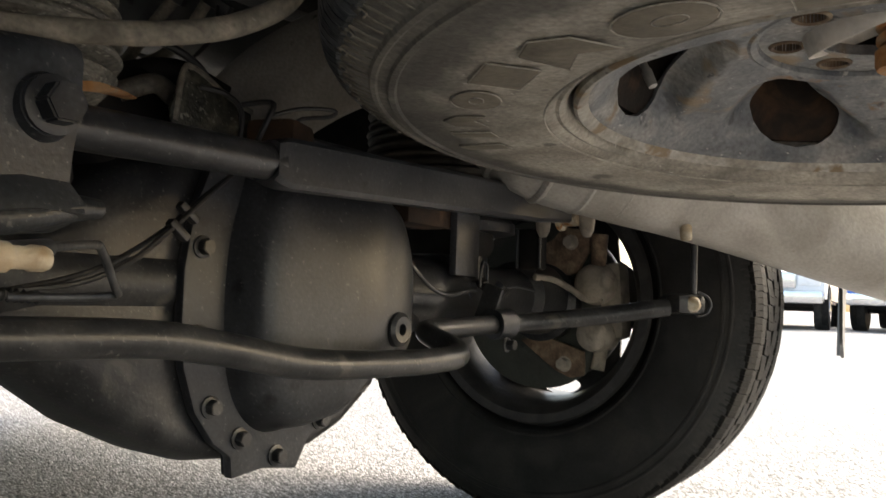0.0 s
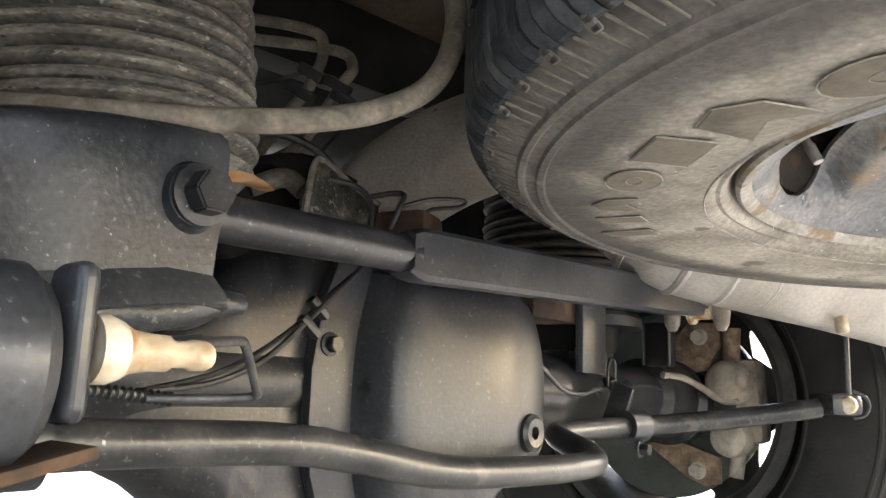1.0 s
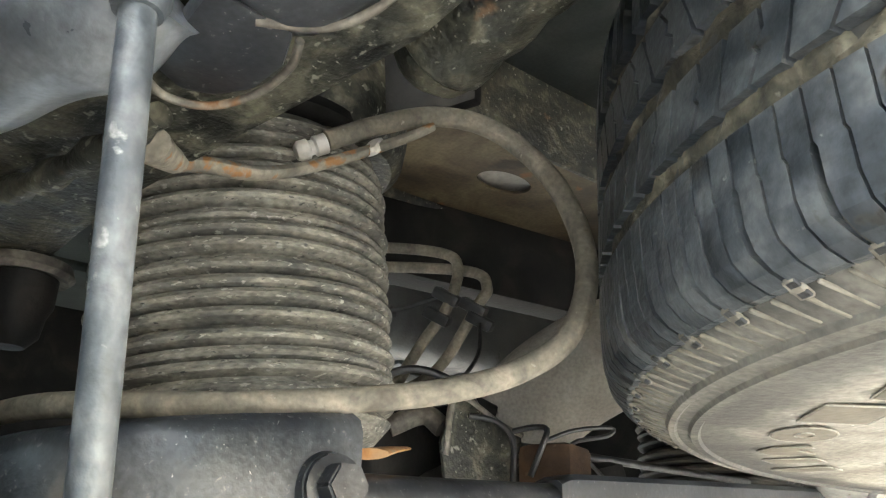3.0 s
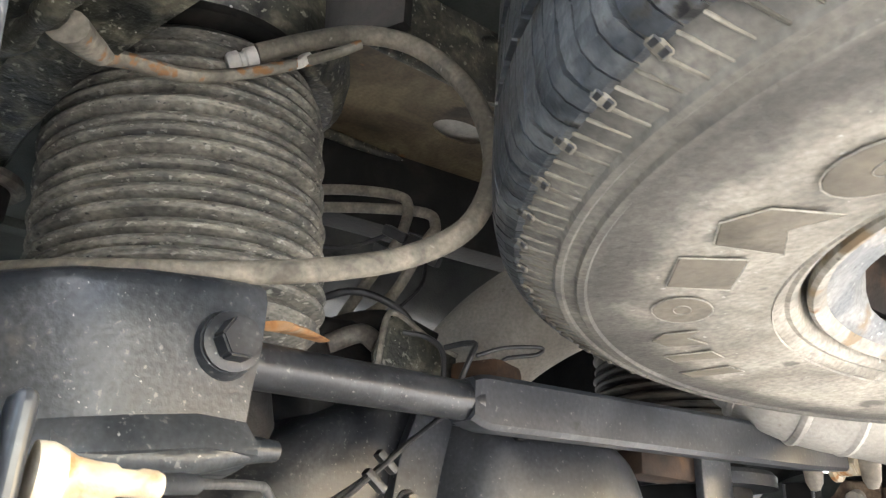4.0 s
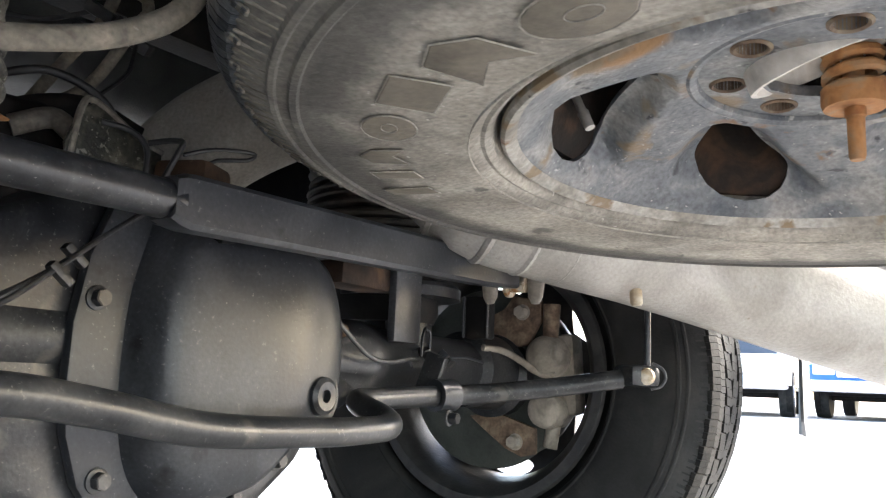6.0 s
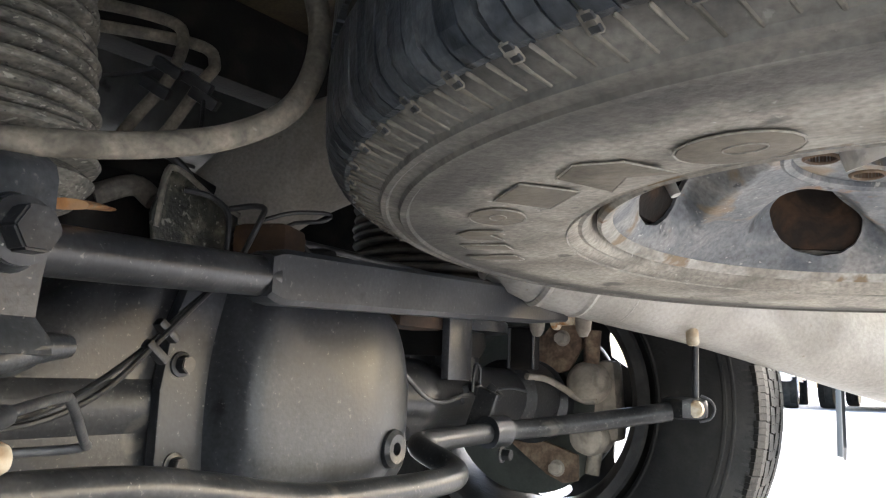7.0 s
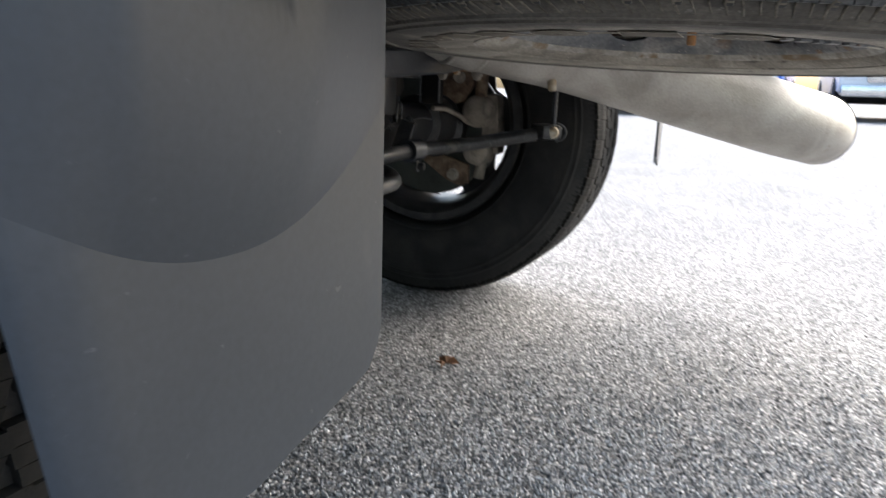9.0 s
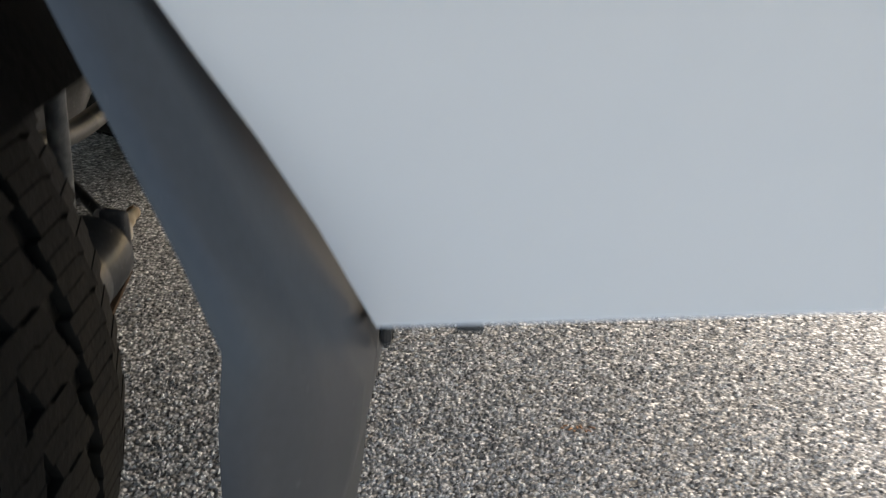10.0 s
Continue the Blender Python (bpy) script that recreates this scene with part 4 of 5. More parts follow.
under(exhaust, part("hanger", lathe([(0.0, 0.0), (0.0055, 0.0), (0.0075, 0.003), (0.0075, 0.02), (0.0066, 0.024), (0.0072, 0.05), (0.0, 0.052)], 16, Matrix.Translation((0.346, 0.385, 0.4705)) @ pose(0, 0, 0, 0, -4, 0)), M_brass))

M_brown = material("brown_rusty_bracket", [(0.07, 0.045, 0.03), (0.14, 0.095, 0.062), (0.22, 0.165, 0.11)], (0.75, 0.95), scale=40, fine=(200.0, 0.6))
# ---- brake and hub inside the far wheel ----
brake = thing("disc_brake", (0.02, 0.66, 0.387), "dusty brown brake caliper and shield inside the wheel", "brake")
under(brake,
      part("disc", lathe([(0.06, 0.0), (0.139, 0.0), (0.141, 0.004), (0.141, 0.022), (0.139, 0.026), (0.06, 0.026)], 64, Matrix.Translation((0.0, 0.715, 0.387)) @ SIDE_Y), M_rimdark),
      part("dust_shield", lathe([(0.055, 0.0), (0.07, -0.006), (0.1, -0.004), (0.118, -0.007), (0.14, -0.002), (0.153, 0.002), (0.155, 0.006), (0.1, 0.003), (0.055, 0.004)], 56, Matrix.Translation((-0.02, 0.7, 0.384)) @ SIDE_Y), M_floor),
      part("hub", lathe([(0.0, 0.0), (0.05, 0.0), (0.055, 0.01), (0.058, 0.06), (0.07, 0.07), (0.07, 0.13)], 40, Matrix.Translation((0.0, 0.6, 0.387)) @ SIDE_Y), M_black),
      part("upper_piston", lathe([(0.0, -0.02), (0.024, -0.02), (0.032, -0.014), (0.036, 0.0), (0.036, 0.04)], 36, Matrix.Translation((0.1, 0.68, 0.421)) @ SIDE_Y), M_caliper),
      part("lower_piston", lathe([(0.0, -0.02), (0.02, -0.02), (0.028, -0.014), (0.031, 0.0), (0.031, 0.04)], 36, Matrix.Translation((0.102, 0.68, 0.334)) @ SIDE_Y), M_caliper),
      part("caliper_body", block((0.056, 0.05, 0.135), Matrix.Translation((0.117, 0.72, 0.392)) @ pose(0, 0, 0, 0, -4, 0), 0.016), M_caliper),
      part("slide_pin_upper", tube([(0.104, 0.685, 0.44), (0.107, 0.68, 0.47), (0.108, 0.68, 0.507)], lambda u: 0.012 + 0.003 * u, 16, 4), M_brown),
      part("slide_pin_lower", tube([(0.108, 0.7, 0.32), (0.102, 0.695, 0.272)], 0.012, 16, 2), M_caliper),
      part("anchor", plate([(-0.04, 0.318), (0.013, 0.326), (0.085, 0.304), (0.086, 0.262), (0.06, 0.256), (0.03, 0.268), (-0.01, 0.296)], 0.012, Matrix.Translation((0, 0.684, 0)) @ FACE_SIDE, 0.004), M_brown),
      part("anchor_upper", plate([(0.0, 0.425), (0.07, 0.44), (0.092, 0.48), (0.092, 0.515), (0.04, 0.522), (0.022, 0.5), (0.0, 0.49)], 0.012, Matrix.Translation((0, 0.684, 0)) @ FACE_SIDE, 0.004), M_brown),
      part("bolt_upper", hex_bolt(0.011, 0.02, Matrix.Translation((0.058, 0.676, 0.494)) @ pose(0, 0, 0, 90, 0, 0)), M_caliper),
      part("bolt_lower", hex_bolt(0.011, 0.02, Matrix.Translation((0.05, 0.676, 0.28)) @ pose(0, 0, 0, 90, 0, 0)), M_caliper))
# unseen near brake, added to block light through the wheel's windows
near_brake = thing("disc_brake", (0.0, -0.64, 0.387), "dark brake disc and shield inside the wheel by mud flap", "brake")
under(near_brake,
      part("disc", lathe([(0.06, 0.0), (0.16, 0.0), (0.162, 0.004), (0.162, 0.022), (0.16, 0.026), (0.06, 0.026)], 64, Matrix.Translation((0.0, -0.72, 0.387)) @ SIDE_Y), M_rimdark),
      part("dust_shield", lathe([(0.05, 0.0), (0.1, 0.004), (0.172, 0.0), (0.176, -0.02), (0.173, -0.02), (0.168, -0.003), (0.05, -0.004)], 56, Matrix.Translation((0.0, -0.67, 0.387)) @ SIDE_Y), M_dark),
      part("hub", lathe([(0.0, 0.0), (0.052, 0.0), (0.06, -0.05), (0.06, -0.12), (0.0, -0.12)], 40, Matrix.Translation((0.0, -0.6, 0.387)) @ SIDE_Y), M_black))
box = thing("sensor_box", (0.063, 0.5, 0.47), "small dark moulded box beside the brake", "box")
under(box, part("body", block((0.04, 0.026, 0.066), Matrix.Translation((0.064, 0.513, 0.47)), 0.007), M_dark),
      part("frame_edge", tube([(0.044, 0.498, 0.44), (0.044, 0.498, 0.501), (0.084, 0.498, 0.501), (0.084, 0.498, 0.44)], 0.0025, 8, 0), M_cover))


def cable(name, points, r, mat, label, category="cable", steps=6):
    ob = part(name, tube(points, r, 10, steps), mat)
    return tagged(ob, label, category)


cable("brake_hose", [(0.045, 0.56, 0.428), (0.06, 0.6, 0.425), (0.075, 0.64, 0.41), (0.09, 0.665, 0.395), (0.12, 0.67, 0.393)], 0.0055, M_caliper, "pale rubber brake hose leading to the caliper", "hose")
cable("sensor_wire", [(0.062, 0.125, 0.475), (0.068, 0.15, 0.45), (0.072, 0.18, 0.425), (0.075, 0.22, 0.4), (0.07, 0.27, 0.393), (0.06, 0.33, 0.4), (0.055, 0.36, 0.4)], 0.003, M_steelgrey, "thin black sensor wire along the axle tube")
cable("brake_line", [(0.06, 0.36, 0.405), (0.06, 0.362, 0.43), (0.06, 0.368, 0.442), (0.06, 0.38, 0.436), (0.058, 0.385, 0.41), (0.05, 0.42, 0.405), (0.045, 0.5, 0.41), (0.045, 0.56, 0.405)], 0.0022, M_cover,
      "thin steel brake line looped above the axle", "pipe")
cluster = thing("hose_clip_cluster", (0.06, 0.385, 0.4), "dark cluster of clips and unions on the axle", "clip")
for k in range(7):
    q = Vector((0.055 + rng.uniform(-0.02, 0.02), 0.385 + rng.uniform(-0.03, 0.05), 0.4 + rng.uniform(-0.025, 0.02)))
    under(cluster, part("clip", block((0.014, 0.02, 0.012), Matrix.Translation(q) @ pose(0, 0, 0, rng.uniform(-40, 40), rng.uniform(-40, 40), rng.uniform(0, 90)), 0.003), M_wire if k % 2 else M_cover))

# ---- lines over the near half of the axle ----
pair = thing("cable_pair", (0.1, -0.2, 0.44), "two thin black cables held by a square clip", "cable")
for d in (0.0, 0.011):
    under(pair, part("cable", tube([(0.08 + d * 0.4, -0.112 - d * 0.4, 0.5), (0.09 + d, -0.155 - d * 0.4, 0.472), (0.102 + d, -0.2 - d * 0.3, 0.44), (0.112 + d, -0.248, 0.412 - d * 0.3), (0.118 + d * 0.5, -0.29, 0.395 - d * 0.4), (0.116, -0.34, 0.383)], 0.0023, 8, 6), M_wire))
for q in ((0.104, -0.185, 0.452), (0.112, -0.2, 0.436)):
    under(pair, part("clip", block((0.009, 0.022, 0.007), Matrix.Translation(q) @ pose(0, 0, 0, -38, 0, 0), 0.002), M_wire))
cable("bent_brake_pipe", [(0.31, -0.44, 0.402), (0.28, -0.4, 0.407), (0.252, -0.362, 0.411), (0.241, -0.349, 0.409), (0.222, -0.327, 0.389), (0.211, -0.319, 0.384), (0.2, -0.335, 0.382), (0.185, -0.37, 0.381)], 0.0025, M_steelgrey,
      "bent grey steel brake pipe at the bracket", "pipe")
cable("pipe_sleeve", [(0.33, -0.455, 0.4), (0.285, -0.405, 0.406)], 0.0045, M_cover, "grey rubber sleeve on the brake pipe", "sleeve", 2)
loom = thing("corrugated_loom", (0.12, -0.33, 0.38), "black corrugated cable conduit on the axle tube", "conduit")
prof = [(0.0, 0.0)] + [(0.003 if k % 3 else 0.0048, 0.0016 * k) for k in range(1, 97)] + [(0.0, 0.156)]
under(loom, part("conduit", lathe(prof, 16, towards((0.128, -0.47, 0.392), (-0.05, 1, -0.08))), M_steelgrey))

shock = thing("shock_absorber", (0.21, -0.49, 0.4), "grey shock absorber rod with lower eye and tan nut", "shock absorber")
under(shock,
      part("rod", tube([(0.333, -0.517, 0.415), (0.338, -0.521, 0.46), (0.345, -0.529, 0.54), (0.353, -0.5385, 0.632)], 0.0064, 22, 4), M_rod),
      part("lower_eye", lathe([(0.012, -0.09), (0.026, -0.09), (0.029, -0.084), (0.029, -0.05), (0.026, -0.047), (0.026, -0.043), (0.03, -0.04), (0.03, -0.012), (0.027, -0.009), (0.027, -0.004), (0.03, 0.0), (0.03, 0.028), (0.026, 0.033), (0.012, 0.033)], 36, Matrix.Translation((0.34, -0.53, 0.393)) @ SIDE_Y, closed=True), M_cover),
      part("washer_plate", block((0.02, 0.008, 0.046), Matrix.Translation((0.355, -0.491, 0.4)), 0.005, 3), M_cover),
      part("nut_flange", lathe([(0.0, 0.0), (0.0105, 0.0), (0.0105, 0.005), (0.009, 0.009), (0.0, 0.009)], 26, Matrix.Translation((0.352, -0.4835, 0.3985)) @ SIDE_Y), M_brass),
      part("tan_bushing", lathe([(0.0, 0.034), (0.004, 0.034), (0.005, 0.032), (0.0052, 0.027), (0.0044, 0.025), (0.0044, 0.02), (0.0058, 0.018), (0.006, 0.012), (0.0068, 0.006), (0.0088, 0.002), (0.0, 0.0)], 26, Matrix.Translation((0.352, -0.4765, 0.3985)) @ SIDE_Y), M_brass),
      part("guard", block((0.03, 0.06, 0.004), Matrix.Translation((0.345, -0.51, 0.362)) @ pose(0, 0, 0, 14, 0, 0), 0.001), M_rust),
      part("upper_collar", lathe([(0.0, 0.0), (0.0085, 0.001), (0.0105, 0.006), (0.0105, 0.016), (0.008, 0.02), (0.0, 0.02)], 24, Matrix.Translation((0.352, -0.5375, 0.62))), M_rod))

# ---- air hose and the small hoses ----
hose = thing("air_hose", (0.16, -0.3, 0.55), "muddy rubber air hose looping in front of the air spring", "hose")
under(hose,
      part("hose", tube([(0.152, -0.355, 0.726), (0.168, -0.322, 0.744), (0.185, -0.292, 0.755), (0.205, -0.263, 0.752), (0.228, -0.241, 0.73), (0.255, -0.229, 0.688), (0.272, -0.226, 0.633), (0.272, -0.243, 0.584),
                         (0.258, -0.275, 0.557), (0.237, -0.317, 0.542), (0.209, -0.362, 0.535), (0.184, -0.414, 0.529), (0.15, -0.455, 0.528), (0.09, -0.49, 0.53), (0.0, -0.51, 0.53)], 0.0074, 18, 8), M_hose),
      part("end_cap", lathe([(0.0, 0.0), (0.008, 0.001), (0.011, 0.005), (0.011, 0.014), (0.008, 0.016), (0.008, 0.02), (0.011, 0.022), (0.011, 0.034), (0.0, 0.034)], 20,
                            towards((0.143, -0.374, 0.713), (0.45, 1, 0.6)) @ Matrix.Scale(0.68, 4)), M_clamp))
M_arm = material("rust_streaked_arm", [(0.13, 0.115, 0.09), (0.21, 0.19, 0.15), (0.29, 0.26, 0.21)], (0.7, 0.9), scale=40, fine=(200.0, 0.6), spots=[((0.26, 0.13, 0.05), 60, 0.56)])
lever = thing("levelling_lever", (0.1, -0.36, 0.73), "rusty levelling lever strapped under the frame rail", "lever")
under(lever, part("arm", tube([(0.163, -0.462, 0.667), (0.16, -0.44, 0.674), (0.157, -0.41, 0.68), (0.156, -0.385, 0.69), (0.16, -0.355, 0.706), (0.167, -0.328, 0.722), (0.178, -0.302, 0.738), (0.186, -0.288, 0.748)], lambda u: 0.0078 - 0.0028 * u, 12, 6, flat=(1.0, 0.7)), M_arm),
      part("white_clip", block((0.012, 0.008, 0.017), Matrix.Translation((0.168, -0.326, 0.7245)) @ pose(0, 0, 0, -35, 0, 20), 0.004), M_clamp),
      part("foot", tube([(0.2, -0.487, 0.655), (0.18, -0.474, 0.662), (0.163, -0.46, 0.668)], lambda u: 0.013 - 0.004 * u, 12, 6, flat=(1.0, 0.8)), M_arm))
small = thing("vent_hoses", (-0.04, -0.1, 0.74), "two beige vent hoses tied with black clips", "hose")
for k, d in enumerate((0.0, 0.022)):
    under(small, part("hose", tube([(-0.16, -0.22, 0.76 - d * 0.6), (-0.1, -0.16, 0.772 - d), (-0.045 + d, -0.1 + d, 0.766 - d), (-0.025 + d, -0.09 + d, 0.745 - d), (-0.03 + d, -0.1 + d, 0.7), (-0.045, -0.12 + d, 0.66 - d), (-0.06, -0.15, 0.6)], 0.006, 12, 7), M_hose))
for q in ((-0.03, -0.1, 0.712), (-0.01, -0.08, 0.7), (-0.035, -0.108, 0.69), (-0.005, -0.075, 0.685)):
    under(small, part("clip", block((0.03, 0.016, 0.012), Matrix.Translation(q) @ pose(0, 0, 0, 20, 30, 40), 0.003), M_wire))
under(small, part("tie_wire", tube([(-0.12, -0.2, 0.71), (-0.08, -0.14, 0.7), (-0.03, -0.1, 0.715)], 0.0025, 8, 5), M_wire),
      part("tie_wire", tube([(0.0, -0.08, 0.68), (0.02, -0.1, 0.64), (0.035, -0.14, 0.6)], 0.0022, 8, 5), M_wire))
stand = thing("hose_bracket", (0.06, -0.15, 0.55), "dirty steel hose bracket with bent black pipes", "bracket")
under(stand,
      part("plate", plate([(-0.188, 0.5), (-0.195, 0.54), (-0.184, 0.572), (-0.172, 0.58), (-0.13, 0.562), (-0.105, 0.555), (-0.1, 0.5)], 0.004, Matrix.Translation((0.055, 0, 0)) @ FACE_REAR, 0.001), M_rustdark),
      part("rolled_edge", tube([(0.058, -0.19, 0.53), (0.058, -0.184, 0.572), (0.058, -0.172, 0.58), (0.058, -0.13, 0.562), (0.058, -0.104, 0.555)], 0.003, 8, 4), M_rustpale),
      part("bent_pipe", tube([(0.062, -0.168, 0.564), (0.075, -0.15, 0.56), (0.085, -0.14, 0.545), (0.085, -0.14, 0.51)], 0.0026, 8, 6), M_wire),
      part("bent_pipe", tube([(0.08, -0.135, 0.553), (0.095, -0.125, 0.556), (0.108, -0.123, 0.553), (0.11, -0.13, 0.54), (0.1, -0.135, 0.515)], 0.0026, 8, 3), M_wire),
      part("long_pipe", tube([(0.1, -0.115, 0.546), (0.11, -0.09, 0.556), (0.122, -0.058, 0.56), (0.12, -0.062, 0.553), (0.105, -0.09, 0.545), (0.1, -0.06, 0.53), (0.1, -0.03, 0.51)], 0.0019, 8, 4), M_wire),
      part("rust_block", block((0.05, 0.05, 0.04), Matrix.Translation((0.085, -0.09, 0.525)) @ pose(0, 0, 0, 0, 0, 20), 0.008), M_rust),
      part("valve_body", block((0.06, 0.08, 0.05), Matrix.Translation((0.06, -0.03, 0.51)) @ pose(0, 0, 0, 12, 0, 10), 0.012), M_dark))
perch = thing("axle_perch", (-0.02, -0.17, 0.52), "dark dirty cast perch and hose clutter behind the air spring", "bracket")
under(perch, part("casting", block((0.07, 0.13, 0.1), Matrix.Translation((-0.025, -0.165, 0.545)) @ pose(0, 0, 0, 8, 0, 14), 0.02, 3), M_dark),
      part("arm", tube([(-0.03, -0.25, 0.52), (-0.02, -0.19, 0.575), (0.0, -0.13, 0.6), (0.02, -0.08, 0.585)], lambda u: 0.016 - 0.006 * u, 14, 6), M_dark),
      part("drooping_hose", tube([(0.0, -0.215, 0.6), (0.03, -0.18, 0.612), (0.05, -0.14, 0.595), (0.045, -0.11, 0.56)], 0.0038, 12, 6), M_wire),
      part("elbow_fitting", tube([(0.02, -0.2, 0.56), (0.035, -0.175, 0.572), (0.05, -0.165, 0.56)], 0.009, 14, 5), M_rustpale))
cable("steel_fuel_line", [(0.02, -0.12, 0.56), (0.05, 0.02, 0.553), (0.06, 0.15, 0.55), (0.05, 0.3, 0.55)], 0.004, M_steelgrey, "bright steel line crossing above the axle", "pipe", 4)

stand.location += Vector((0.015, 0.01, 0.004))

# ---- chassis frame ----
# bright bluish reflection on the outrigger tube, put into its base colour
M_bluegrey = material("blue_grey_sky_sheen", [(0.05, 0.055, 0.06), (0.13, 0.14, 0.15), (0.2, 0.215, 0.23)], (0.2, 0.4), scale=16, bump=0.1, fine=(260.0, 0.5), spots=[((0.015, 0.015, 0.016), 18, 0.62)], shine=0.8)
rail = thing("frame_rail", (0.2, -0.46, 0.72), "rusty mud-splashed chassis rail above the air spring", "frame rail")
bm = bmesh.new()
rings = []
for x, y, z in ((-1.2, -0.475, 0.665), (-0.1, -0.475, 0.66), (0.03, -0.472, 0.658), (0.12, -0.462, 0.66), (0.207, -0.436, 0.672), (0.265, -0.416, 0.681), (0.325, -0.398, 0.69), (0.4, -0.392, 0.702), (1.1, -0.39, 0.74)):
    sec = ((0.0, 0.01), (-0.004, 0.002), (-0.012, 0.0), (-0.11, 0.002), (-0.12, 0.008), (-0.12, 0.15), (0.0, 0.15))
    rings.append([bm.verts.new((x, y + dy, z + dz)) for dy, dz in sec])
for a, b in zip(rings, rings[1:]):
    for k in range(7):
        bm.faces.new((a[k], a[(k + 1) % 7], b[(k + 1) % 7], b[k]))
bm.faces.new(rings[0])
bm.faces.new(rings[-1][::-1])
p = [part("rail", bm, M_rustdark)]
# a dark pressed pocket with a pale lip, and the larger pressing beside it
p.append(part("pocket", plate([(0.262, -0.508), (0.25, -0.49), (0.256, -0.474), (0.274, -0.462), (0.3, -0.46), (0.325, -0.468), (0.33, -0.508)], 0.014, Matrix.Translation((0, 0, 0.661)), 0.004), M_cover))
p.append(part("pocket_lip", tube([(0.266, -0.515, 0.656), (0.25, -0.497, 0.656), (0.253, -0.476, 0.657), (0.273, -0.461, 0.66), (0.3, -0.457, 0.663), (0.318, -0.462, 0.665)], 0.0022, 10, 6), M_rustpale))
p.append(part("pressing", block((0.13, 0.075, 0.05), Matrix.Translation((0.385, -0.476, 0.69)) @ pose(0, 0, 0, 4, -6, 18), 0.016, 4), M_cover))
p.append(part("pressing_lip", tube([(0.322, -0.485, 0.662), (0.334, -0.46, 0.664), (0.352, -0.447, 0.668), (0.378, -0.44, 0.676), (0.4, -0.424, 0.69)], 0.0024, 10, 6), M_rustpale))
p.append(part("outrigger", tube([(-0.1, -0.7, 0.69), (0.1, -0.618, 0.672), (0.2, -0.577, 0.663), (0.26, -0.552, 0.66), (0.29, -0.538, 0.664), (0.305, -0.53, 0.675)], lambda u: 0.033 + 0.002 * math.sin(u * 19), 24, 8), M_bluegrey))
p.append(part("mud_line", tube([(0.06, -0.545, 0.652), (0.12, -0.525, 0.648), (0.18, -0.507, 0.65), (0.235, -0.492, 0.654)], lambda u: 0.008 + 0.002 * math.sin(u * 31), 10, 6), M_rustdark))
p.append(part("knuckle", lathe([(0.0, -0.002), (0.018, 0.0), (0.022, 0.006), (0.022, 0.016), (0.017, 0.022), (0.0, 0.022)], 28, Matrix.Translation((0.357, -0.535, 0.642)) @ pose(0, 0, 0, 25, 20, 0)), M_rustpale))
p.append(part("mount_cup", lathe([(0.0, -0.012), (0.016, -0.011), (0.026, -0.004), (0.03, 0.008), (0.031, 0.03), (0.0, 0.03)], 30, Matrix.Translation((0.372, -0.512, 0.664)) @ pose(0, 0, 0, 20, -15, 0)), M_rustdark))
p.append(part("spring_tower", lathe([(0.0, 0.0), (0.088, 0.0), (0.098, 0.008), (0.104, 0.03), (0.104, 0.2)], 40, Matrix.Translation((0.022, -0.318, 0.758)) @ pose(0, 0, 0, 5, -3.3, 0)), M_rustdark))
p.append(part("tower_web", block((0.2, 0.012, 0.16), Matrix.Translation((0.1, -0.285, 0.86)) @ pose(0, 0, 0, 0, 0, 20), 0.004), M_dark))
under(rail, *p)
stop = thing("bump_stop", (-0.06, -0.49, 0.66), "dirty rubber bump stop hanging under the chassis rail", "bump stop")
under(stop, part("cup", lathe([(0.0, 0.0), (0.022, 0.0), (0.034, -0.004), (0.037, -0.012), (0.033, -0.016), (0.024, -0.014), (0.0, -0.014)], 32, Matrix.Translation((-0.06, -0.49, 0.662))), M_rustpale),
      part("rubber", lathe([(0.0, -0.07), (0.012, -0.069), (0.02, -0.06), (0.022, -0.045), (0.026, -0.036), (0.026, -0.015), (0.0, -0.015)], 32, Matrix.Translation((-0.06, -0.49, 0.662))), M_dark))
cable("loom_tail", [(0.33, -0.6, 0.64), (0.352, -0.588, 0.628), (0.362, -0.577, 0.622), (0.368, -0.57, 0.63)], 0.0034, M_wire, "short black wiring tail hanging by the frame")
far_rail = thing("frame_rail", (0.0, 0.5, 0.85), "dark rusty chassis rail beyond the exhaust", "frame rail")
under(far_rail, part("rail", block((2.2, 0.12, 0.15), Matrix.Translation((-0.1, 0.52, 0.86)), 0.006), M_rustdark))
sleeve = thing("bump_tube", (0.4, -0.36, 0.73), "dirty grey corrugated tube behind the frame rail", "tube")
prof = [(0.0, 0.0), (0.026, 0.003)] + [(0.034 + (0.0015 if k % 3 else -0.001), 0.012 * k) for k in range(1, 30)] + [(0.0, 0.36)]
under(sleeve, part("tube", lathe(prof, 28, towards((0.268, -0.352, 0.735), (1.0, -0.02, 0.16)) @ Matrix.Diagonal((0.92, 0.92, 1, 1))), M_rustdark),
      part("end_cap", lathe([(0.0, -0.012), (0.02, -0.01), (0.031, 0.0), (0.034, 0.012), (0.0, 0.012)], 28, towards((0.266, -0.352, 0.7347), (1.0, -0.02, 0.16)) @ Matrix.Diagonal((0.92, 0.92, 1, 1))), M_rustdark))

